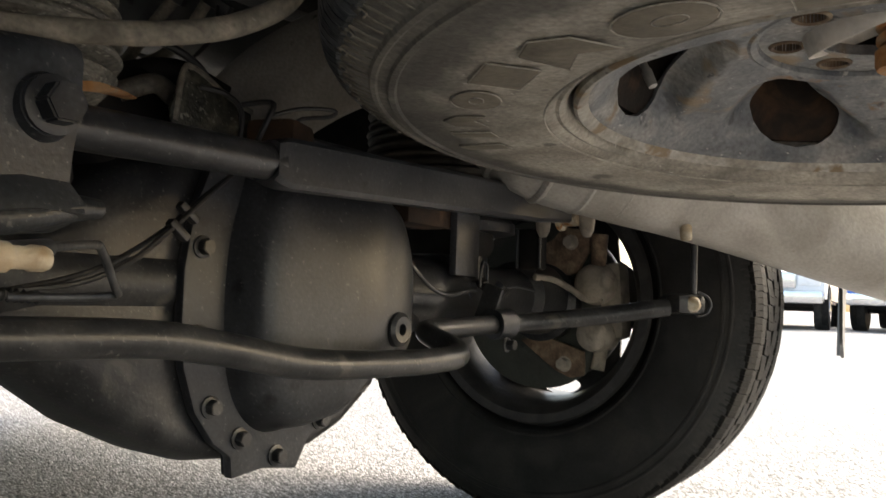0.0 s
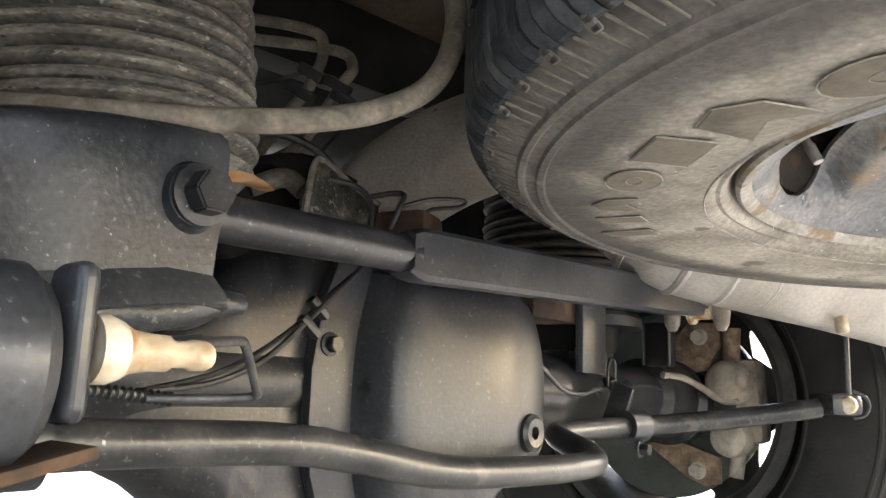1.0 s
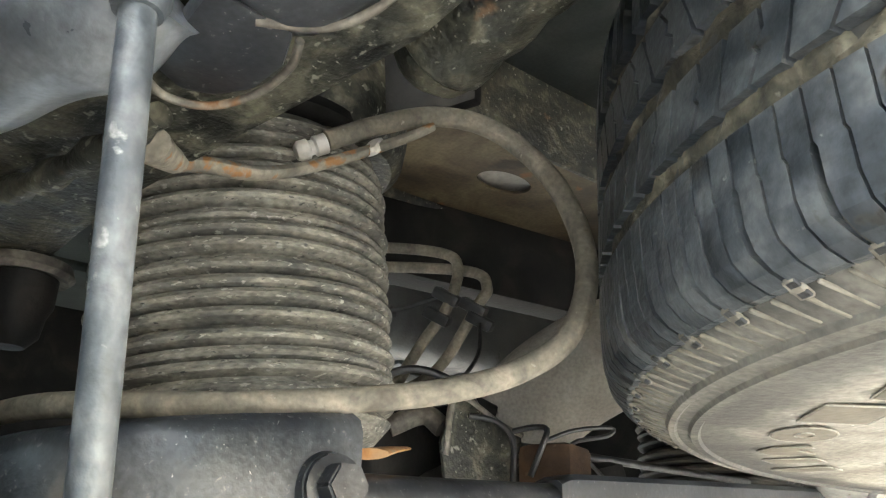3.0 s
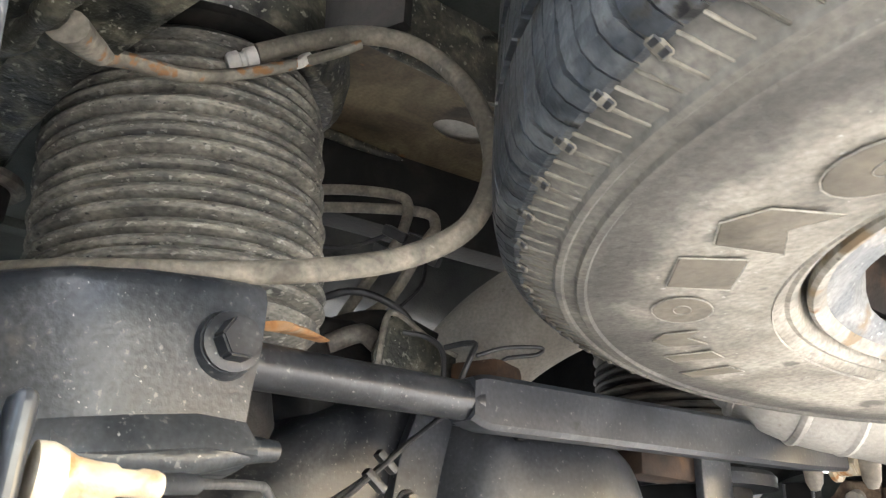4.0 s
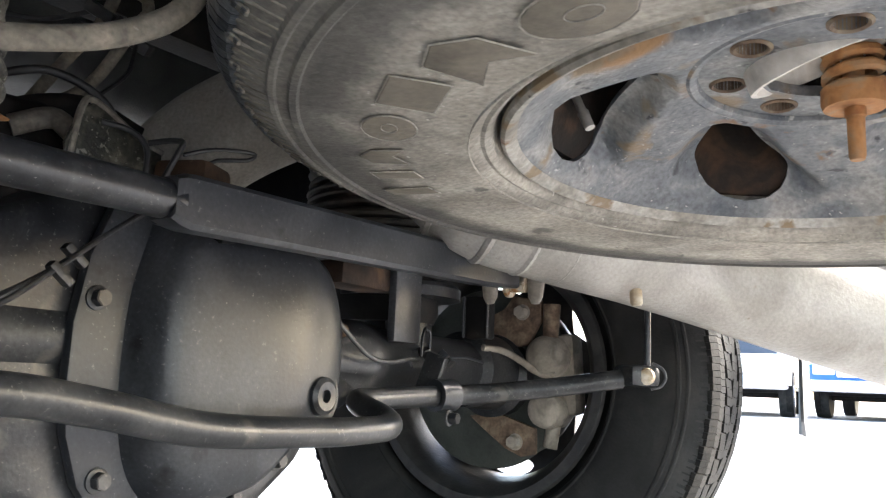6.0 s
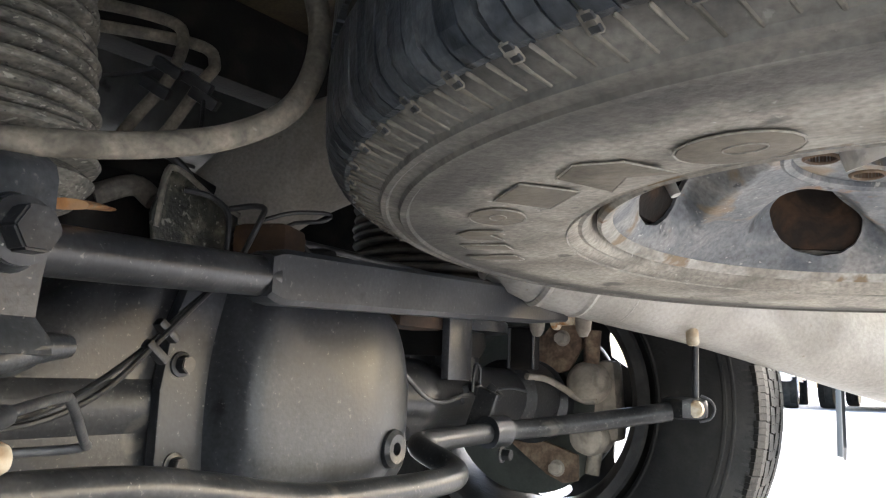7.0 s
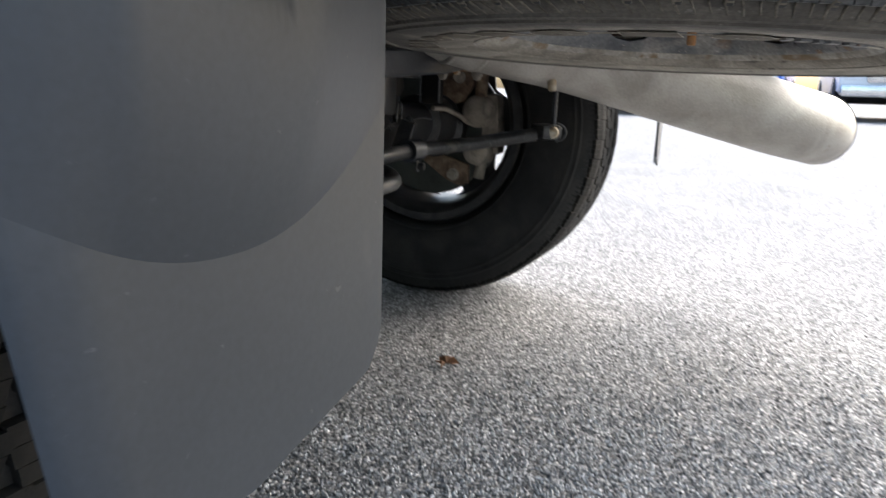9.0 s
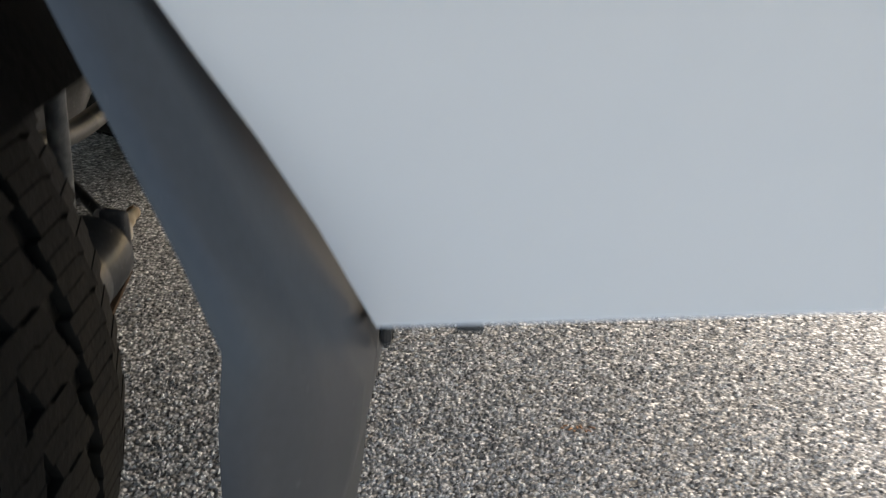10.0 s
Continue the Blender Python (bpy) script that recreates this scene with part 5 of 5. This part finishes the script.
cross = thing("cross_member", (-0.09, 0.05, 0.9), "rust-brown pressed cross member with an oval hole", "cross member")
bm = bmesh.new()
HX, HY, RX, RY = -0.045, -0.035, 0.023, 0.038
loops = []
for z in (0.854, 0.858):
    inner, outer = [], []
    for k in range(32):
        a = 2 * math.pi * k / 32
        c, s = math.cos(a), math.sin(a)
        q = min((0.075 if c > 0 else 0.1) / max(abs(c), 1e-6), 0.3 / max(abs(s), 1e-6))
        inner.append(bm.verts.new((HX + RX * c, HY + RY * s, z)))
        outer.append(bm.verts.new((HX + q * c, HY + q * s, z)))
    loops.append((inner, outer))
(i0, o0), (i1, o1) = loops
for k in range(32):
    n = (k + 1) % 32
    for a, c in ((i0, o0), (o0, o1), (o1, i1), (i1, i0)):
        bm.faces.new((a[k], a[n], c[n], c[k]))
M_tanrail = material("tan_brown_cross_member", [(0.04, 0.029, 0.017), (0.11, 0.083, 0.048), (0.19, 0.155, 0.095)], (0.5, 0.8), scale=14, fine=(220.0, 0.5), spots=[((0.03, 0.02, 0.013), 11, 0.6), ((0.2, 0.09, 0.035), 26, 0.67)])
# the pale plate is added above the hole to imitate the lit floor beyond
p = [part("lower_skin", bm, M_tanrail), part("inner_skin", block((0.09, 0.12, 0.004), Matrix.Translation((-0.045, -0.035, 0.868)), 0.001), M_clamp)]
p.append(part("rear_web", block((0.006, 0.95, 0.1), Matrix.Translation((0.033, 0.08, 0.9)), 0.002), M_rustdark))
p.append(part("front_web", block((0.006, 0.95, 0.1), Matrix.Translation((-0.148, 0.08, 0.9)), 0.002), M_rustdark))
p.append(part("skin_end", block((0.17, 0.32, 0.004), Matrix.Translation((-0.06, 0.427, 0.856)), 0), M_rust))
p.append(part("lower_web", block((0.05, 0.62, 0.13), Matrix.Translation((-0.16, 0.03, 0.815)) @ pose(0, 0, 0, 0, 0, -6), 0.008), M_dark))
p.append(part("rolled_lip", tube([(-0.15, -0.34, 0.85), (-0.15, 0.55, 0.85)], 0.007, 10, 1), M_rustdark))
under(cross, *p)
cross.location += Vector((0.01, 0.022, 0.022))
tank = thing("fuel_tank", (-0.6, 0.1, 0.7), "grey underside tank with black straps ahead of axle", "tank")
under(tank, part("shell", block((0.7, 0.56, 0.26), Matrix.Translation((-0.72, 0.2, 0.88)), 0.05, 4), M_tank),
      *[part("pressed_rib", block((0.6, 0.03, 0.012), Matrix.Translation((-0.72, 0.0 + 0.13 * k, 0.749)), 0.005), M_tank) for k in range(3)],
      part("strap", block((0.05, 0.57, 0.006), Matrix.Translation((-0.5, 0.2, 0.748)), 0.002), M_dark),
      part("strap", block((0.05, 0.57, 0.006), Matrix.Translation((-0.9, 0.2, 0.748)), 0.002), M_dark))
prop = thing("prop_shaft", (-0.9, 0.0, 0.4), "dark propeller shaft leading forward from the differential", "shaft")
under(prop, part("tube", tube([(-0.17, 0.0, 0.385), (-1.5, 0.0, 0.44)], 0.045, 28, 1), M_dark))

# ---- body ----
panel = thing("quarter_panel", (0.9, -0.73, 0.52), "glossy white painted rear body side with turned-under sill", "body panel")


def bulge(z):
    """How far the body side swells outward with height."""
    u = min(1.0, max(0.0, (z - 0.527) / 0.5))
    # unseen flare above 0.7, added to keep sky light off the wheel
    hood = min(1.0, max(0.0, (z - 0.7) / 0.14))
    return 0.11 * u ** 1.7 + 0.09 * hood * hood * (3 - 2 * hood)


SILL_RISE = 0.08


def body_side(y, out):
    bm = bmesh.new()
    levels = [0.527, 0.564, 0.592, 0.619, 0.64, 0.72, 0.8, 0.87, 0.95, 1.1]
    xs = [0.544, 0.524, 0.507, 0.489, 0.476, 0.41, 0.3, 0.0, 0.0, 0.0]
    back = []
    for z, x0 in zip(levels, xs):
        back.append([bm.verts.new((x0 + (1.25 - x0) * k / 8, y + out * bulge(z), z + SILL_RISE * k / 8 * max(0.0, 1 - (z - 0.527) / 0.3))) for k in range(9)])
    front = []
    for z, x0 in zip(levels, xs):
        front.append([bm.verts.new((-x0 + (-1.6 + x0) * k / 8, y + out * bulge(z), z)) for k in range(9)])
    for g in (back, front):
        for a, b in zip(g, g[1:]):
            for k in range(8):
                bm.faces.new((a[k], a[k + 1], b[k + 1], b[k]))
    bmesh.ops.remove_doubles(bm, verts=bm.verts[:], dist=1e-4)
    bmesh.ops.recalc_face_normals(bm, faces=bm.faces[:])
    bmesh.ops.solidify(bm, geom=bm.faces[:], thickness=0.003)
    return bm


lip = bmesh.new()
rings = []
for k in range(9):
    x, z = 0.544 + 0.706 * k / 8, 0.527 + SILL_RISE * k / 8
    low = 0.5165 + 0.055 * k / 8
    rings.append([lip.verts.new(q) for q in ((x, -0.7635, z), (x, -0.752, (z + low) / 2 + 0.002), (x, -0.733, low), (x, -0.73, low + 0.003), (x, -0.752, (z + low) / 2 + 0.006), (x, -0.7605, z + 0.004))])
for a, b in zip(rings, rings[1:]):
    for k in range(6):
        lip.faces.new((a[k], a[(k + 1) % 6], b[(k + 1) % 6], b[k]))
p = [part("side_skin", body_side(-0.763, -1), M_white), part("sill_lip", lip, M_white),
     part("rubber_plug", block((0.005, 0.005, 0.009), Matrix.Translation((0.5475, -0.757, 0.52)), 0.003), M_wire)]
# no openings are cut: black blocks paint the shade in the drain slots
for x in (0.551, 0.576):
    p.append(part("drain_slot", block((0.009, 0.0045, 0.002), Matrix.Translation((x, -0.7585, 0.5258)) @ pose(0, 0, 0, -22, 0, 0), 0), M_wire))
under(panel, *p)
panel.location += Vector((0.0045, -0.003, -0.002))
far_panel = thing("quarter_panel", (0.9, 0.76, 0.52), "white painted rear body side beyond the far wheel", "body panel")
under(far_panel, part("side_skin", body_side(0.82, 1), M_white))
tail = thing("rear_valance", (1.25, 0.03, 0.8), "plain white rear body end above the tail pipe", "body panel")
under(tail, part("skin", block((0.02, 1.62, 0.5), Matrix.Translation((1.26, 0.03, 0.87)), 0.006), M_white))
floor_pan = thing("floor_pan", (0.0, 0.03, 1.0), "grey painted underside of the vehicle floor", "floor pan")
under(floor_pan, part("pan", block((2.9, 1.72, 0.03), Matrix.Translation((-0.17, 0.03, 1.06)), 0.004), M_floor))
for k in range(5):
    under(floor_pan, part("stiffening_rib", block((0.05, 1.5, 0.025), Matrix.Translation((-1.2 + 0.55 * k, 0.03, 1.035)), 0.008), M_floor))

# ---- mud flaps ----


def arch_line(z):
    """Where the body's wheel-arch edge lies along the vehicle at height z."""
    return 0.544 - 0.6 * (z - 0.527) - 0.9 * max(0.0, z - 0.7)


def mud_flap(label, at, flip, deep):
    """A moulded flap: swelling above a curved crease, tucked under the wheel arch, its outer edge rolled forward, its foot slanting."""
    owner = thing("mud_flap", (0, 0, 0), label, "mud flap", "mud flaps")

    def foot(u):
        return 0.337 - 0.03 * min(1.0, u / 0.56) + 0.016 * max(0.0, 1 - u / 0.08) ** 2

    def crease(u):
        return 0.408 + 0.06 * abs((u - 0.58) / 0.6) ** 2.2

    def at_uz(u, z, d):
        side = min(1.0, max(0.0, u / 0.35)) ** 0.7 * min(1.0, max(0.0, (1.0 - u) / 0.2))
        wide = -0.166 - 0.2 * (min(z, 0.5) - 0.31) + 0.4 * max(0.0, z - 0.53)
        roll = 0.009 * max(0.0, (u - 0.88) / 0.12) ** 2
        x = min(0.537 - 0.016 * u + d * side, arch_line(z) - 0.004 - 0.004 * u)
        return Vector((x - roll, -0.641 + wide * u, z))

    def sheet(name, spans, levels):
        """A skin of even thickness over a grid of (u, level)."""
        bm = bmesh.new()
        front = [[at_uz(u, *levels(u, k)) for k in range(levels.count)] for u in spans]
        skins = [[[bm.verts.new(q - Vector((t, 0, 0))) for q in col] for col in front] for t in (0.0, 0.005)]
        n, m = len(spans), levels.count
        for s in skins:
            for i in range(n - 1):
                for j in range(m - 1):
                    bm.faces.new((s[i][j], s[i][j + 1], s[i + 1][j + 1], s[i + 1][j]))
        f, g = skins
        rim = [(i, 0) for i in range(n)] + [(n - 1, j) for j in range(1, m)] + [(i, m - 1) for i in range(n - 2, -1, -1)] + [(0, j) for j in range(m - 2, 0, -1)]
        for (i, j), (k, l) in zip(rim, rim[1:] + rim[:1]):
            bm.faces.new((f[i][j], f[k][l], g[k][l], g[i][j]))
        ob = part(name, bm, M_flap, owner)
        ob.data.set_sharp_from_angle(angle=radians(55))

    def lower(u, k):
        return foot(u) + (crease(u) - foot(u)) * k / 8, 0.0
    lower.count = 9

    def upper(u, k):
        c = crease(u)
        top = 0.528 - 0.02 * max(0.0, 1 - u / 0.1) + 0.25 * min(1.0, max(0.0, (u - 0.45) / 0.2))
        z = c + (top - c) * k / 18
        w = min(1.0, (z - c) / 0.1)
        return z, deep * (1 - (1 - w) ** 2)
    upper.count = 19
    spans = [i / 44 for i in range(45)]
    sheet("lower_sheet", spans, lower)
    sheet("scooped_face", spans, upper)
    owner.matrix_world = Matrix.Translation(at) @ Matrix.Diagonal((1, flip, 1, 1))
    return owner


mud_flap("dark grey moulded plastic mud flap with scooped top", (0.005, 0.013, 0.003), 1, 0.017)
mud_flap("dark grey mud flap hanging behind the far wheel", (-0.068, 0.195, 0.0), -1, 0.008)


def arch_liner(at, flip, label):
    """A half shell over a wheel with an inner wall."""
    owner = thing("wheel_arch_liner", (0, 0, 0), label, "liner", "wheel arch liners")
    bm = bmesh.new()
    rings = []
    for k in range(25):
        a = radians(24 + 132 * k / 24)
        rings.append([bm.verts.new((0.47 * q * math.cos(a), y, 0.387 + 0.47 * q * math.sin(a))) for y, q in ((-0.86, 0.97), (-0.83, 1.0), (-0.66, 1.0), (-0.635, 0.985), (-0.615, 0.93), (-0.61, 0.62))])
    for a, c in zip(rings, rings[1:]):
        for k in range(5):
            bm.faces.new((a[k], a[k + 1], c[k + 1], c[k]))
    bmesh.ops.solidify(bm, geom=bm.faces[:], thickness=0.004)
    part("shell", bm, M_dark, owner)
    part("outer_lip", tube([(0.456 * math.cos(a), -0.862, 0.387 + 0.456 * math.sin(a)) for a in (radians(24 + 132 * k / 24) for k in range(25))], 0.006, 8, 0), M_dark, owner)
    owner.matrix_world = Matrix.Translation(at) @ Matrix.Diagonal((1, flip, 1, 1))


arch_liner((0, 0, 0), 1, "black plastic liner arching over the road wheel")
arch_liner((0, 0.02, 0), -1, "dark plastic liner over the far road wheel")
# plain wall, added to close the front and keep light out
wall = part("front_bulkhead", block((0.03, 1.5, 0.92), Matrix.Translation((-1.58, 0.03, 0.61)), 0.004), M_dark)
tagged(wall, "dark plain wall added ahead to shut light out of the underside", "bulkhead", kind="structure")

# added panels under the body sides that cut light reaching the axle
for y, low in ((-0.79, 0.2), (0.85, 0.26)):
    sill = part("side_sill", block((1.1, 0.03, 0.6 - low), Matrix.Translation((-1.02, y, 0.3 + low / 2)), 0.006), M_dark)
    tagged(sill, "dark plain panel added ahead of the wheel to block side light", "sill", kind="structure")

# made-up walls that close the open sides and darken the axle's left
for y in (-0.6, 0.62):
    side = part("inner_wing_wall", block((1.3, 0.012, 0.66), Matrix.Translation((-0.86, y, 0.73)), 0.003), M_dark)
    tagged(side, "dark undercoated wall added to block side light ahead of wheel", "inner wing", kind="structure")

# ---- parked trucks across the car park ----
M_glass = material("dark_window_glass", [(0.02, 0.025, 0.03), (0.03, 0.035, 0.04)], (0.05, 0.1), scale=4, bump=0.0)
M_chrome = material("chrome_trim", [(0.55, 0.55, 0.56), (0.7, 0.7, 0.7)], (0.15, 0.25), 0.9, scale=5, bump=0.02)
M_lamp = material("clear_lamp_lens", [(0.6, 0.6, 0.6), (0.75, 0.75, 0.75)], (0.1, 0.2), scale=5, bump=0.02)


def paint(name, c):
    return material(name, [tuple(v * 0.9 for v in c), c], (0.2, 0.3), scale=2, fine=(40.0, 0.03), bump=0.02)


def truck(at, yaw, mat, label):
    """A full-size pickup, nose along its own -y."""
    owner = thing("pickup_truck", (0, 0, 0), label, "truck", "parked trucks")
    prof = [(-2.85, 0.55), (-2.9, 0.75), (-2.85, 1.08), (-1.6, 1.2), (-1.0, 1.82), (0.75, 1.86), (1.0, 1.3), (2.75, 1.28), (2.85, 0.7), (2.8, 0.5)]
    bm = bmesh.new()
    for x, inset in ((-0.99, 0), (0.99, 0)):
        bm.faces.new([bm.verts.new((x * (0.82 if z > 1.4 else 1), y, z)) for y, z in prof])
    bm.verts.ensure_lookup_table()
    n = len(prof)
    for k in range(n):
        bm.faces.new((bm.verts[k], bm.verts[(k + 1) % n], bm.verts[n + (k + 1) % n], bm.verts[n + k]))
    bmesh.ops.recalc_face_normals(bm, faces=bm.faces[:])
    bmesh.ops.bevel(bm, geom=bm.edges[:], offset=0.05, segments=2, affect="EDGES")
    part("body", bm, mat, owner)
    for s in (-1, 1):
        for y in (-1.85, 1.85):
            wheel = part("wheel", lathe([(0.2, -0.13), (0.38, -0.13), (0.4, -0.1), (0.4, 0.1), (0.38, 0.13), (0.2, 0.13)], 36), M_tyre, owner)
            wheel.matrix_local = Matrix.Translation((s * 0.88, y, 0.4)) @ pose(0, 0, 0, 0, 90, 0)
            hub = part("rim", spoke_disc(6, 0.02, 0.215, 0.07, 0.19, 0.32, lambda r, q: 0.0, 0.02), M_chrome, wheel)
            hub.matrix_local = Matrix.Translation((0, 0, s * 0.125))
            arch = part("wheel_arch", lathe([(0.405, -0.06), (0.44, -0.06), (0.44, 0.06), (0.405, 0.06)], 36, closed=True), M_dark, owner)
            arch.matrix_local = Matrix.Translation((s * 0.95, y, 0.45)) @ pose(0, 0, 0, 0, 90, 0)
        part("headlamp", block((0.4, 0.06, 0.2), Matrix.Translation((s * 0.72, -2.88, 0.93)), 0.03), M_lamp, owner)
        part("side_window", block((0.02, 1.35, 0.4), Matrix.Translation((s * 0.87, -0.1, 1.55)) @ pose(0, 0, 0, 0, -s * 17, 0), 0.008), M_glass, owner)
        part("mirror", block((0.22, 0.1, 0.22), Matrix.Translation((s * 1.08, -0.95, 1.32)), 0.04), M_dark, owner)
    part("grille", block((1.0, 0.05, 0.3), Matrix.Translation((0, -2.9, 0.93)), 0.03), M_chrome, owner)
    part("bumper", block((1.95, 0.2, 0.24), Matrix.Translation((0, -2.95, 0.62)), 0.06), M_chrome, owner)
    part("windscreen", block((1.4, 0.02, 0.75), Matrix.Translation((0, -1.33, 1.5)) @ pose(0, 0, 0, -44, 0, 0), 0.008), M_glass, owner)
    part("axle_beam", tube([(-0.8, -1.85, 0.42), (0.8, -1.85, 0.42)], 0.07, 14, 1), M_dark, owner)
    part("underside", block((1.5, 4.6, 0.15), Matrix.Translation((0, 0, 0.52)), 0.03), M_dark, owner)
    owner.matrix_world = Matrix.Translation(at) @ pose(0, 0, 0, 0, 0, yaw)
    return owner


truck((-2.75, 18.2, 0), 4, paint("silver_white_paint", (0.68, 0.69, 0.7)), "silver-white pickup truck parked across the asphalt")
truck((-0.2, 19.2, 0), -3, paint("bright_blue_paint", (0.02, 0.12, 0.5)), "bright blue pickup truck parked in the row")
truck((2.6, 20.0, 0), 2, paint("white_truck_paint", (0.7, 0.7, 0.7)), "white pickup truck with chrome grille parked in row")
truck((5.3, 20.4, 0), -4, paint("red_truck_paint", (0.4, 0.01, 0.015)), "red pickup truck parked in the row")
truck((8.2, 20.8, 0), 3, paint("black_truck_paint", (0.02, 0.02, 0.022)), "black pickup truck parked at the row's end")

# ---- small things on the ground ----
bm = bmesh.new()
tip = [(0.0, 0.028), (0.008, 0.014), (0.02, 0.012), (0.011, 0.0), (0.017, -0.014), (0.003, -0.01), (0.0, -0.024), (-0.004, -0.01), (-0.016, -0.013), (-0.01, 0.001), (-0.019, 0.013), (-0.008, 0.013)]
mid = bm.verts.new((0, 0, 0.004))
edge = [bm.verts.new((x, y, 0.006 + 0.006 * math.sin(k * 1.9))) for k, (x, y) in enumerate(tip)]
for k in range(len(tip)):
    bm.faces.new((mid, edge[k], edge[(k + 1) % len(tip)]))
bmesh.ops.solidify(bm, geom=bm.faces[:], thickness=0.0008)
M_leaf = material("dry_brown_leaf", [(0.13, 0.06, 0.025), (0.22, 0.11, 0.05)], (0.7, 0.9), scale=80)
leaf = part("dead_leaf", bm, M_leaf)
leaf.location = (0.227, 0.233, 0.002)
tagged(leaf, "curled dry brown dead leaf on the asphalt", "leaf")

# loose chippings bedded in the asphalt, over the stretch beside the vehicle
seed = np.random.RandomState(3)
COUNT = 60000
shape = np.array([(1, 0, 0), (0, 1, 0), (-1, 0, 0), (0, -1, 0), (0, 0, 0.9), (0, 0, -0.6)], float)
tri = np.array([(0, 1, 4), (1, 2, 4), (2, 3, 4), (3, 0, 4), (1, 0, 5), (2, 1, 5), (3, 2, 5), (0, 3, 5)])
px, py = 0.75 + seed.normal(0, 0.38, COUNT), -0.35 + seed.normal(0, 0.42, COUNT)
size = seed.uniform(0.0014, 0.0034, COUNT)
turn = seed.uniform(0, 2 * np.pi, COUNT)
stretch = seed.uniform(0.6, 1.4, (COUNT, 6, 3))
v = shape[None] * stretch * size[:, None, None]
cx, sx = np.cos(turn)[:, None], np.sin(turn)[:, None]
v = np.stack([v[..., 0] * cx - v[..., 1] * sx + px[:, None], v[..., 0] * sx + v[..., 1] * cx + py[:, None], v[..., 2] + 0.0004], -1)
me = bpy.data.meshes.new("chippings")
me.from_pydata(v.reshape(-1, 3).tolist(), [], (tri[None] + 6 * np.arange(COUNT)[:, None, None]).reshape(-1, 3).tolist())
M_chip = bpy.data.materials.new("asphalt_chippings")
M_chip.use_nodes = True
cn = M_chip.node_tree
geo, cr = cn.nodes.new("ShaderNodeNewGeometry"), cn.nodes.new("ShaderNodeValToRGB")
for pos, c in ((0.0, 0.06), (0.3, 0.19), (0.65, 0.36), (1.0, 0.66)):
    e = cr.color_ramp.elements[0] if pos == 0 else (cr.color_ramp.elements[-1] if pos == 1 else cr.color_ramp.elements.new(pos))
    e.position, e.color = pos, (c, c * 0.985, c * 0.96, 1)
cn.links.new(geo.outputs["Random Per Island"], cr.inputs[0])
cn.links.new(cr.outputs[0], cn.nodes["Principled BSDF"].inputs["Base Color"])
cn.nodes["Principled BSDF"].inputs["Roughness"].default_value = 0.85
me.materials.append(M_chip)
tagged(new("chippings", me), "loose grey stone chippings bedded in the asphalt", "gravel", kind="stuff")

for k, (x, y) in enumerate(((0.483, -0.185), (0.8, -0.198))):
    bm = bmesh.new()
    for j in range(9):
        a = radians(25 * j + 40 * k)
        block((0.005 + 0.002 * (j % 3), 0.003, 0.002), Matrix.Translation((x + 0.005 * j - 0.02, y + 0.005 * math.sin(j * 1.7), 0.003)) @ pose(0, 0, 0, 0, 0, 20 * j), 0.001, 1, bm)
    crumb = part("bark_crumb", bm, M_leaf)
    tagged(crumb, "small brown crumbs of bark on the asphalt", "crumb", "crumbs on the asphalt")
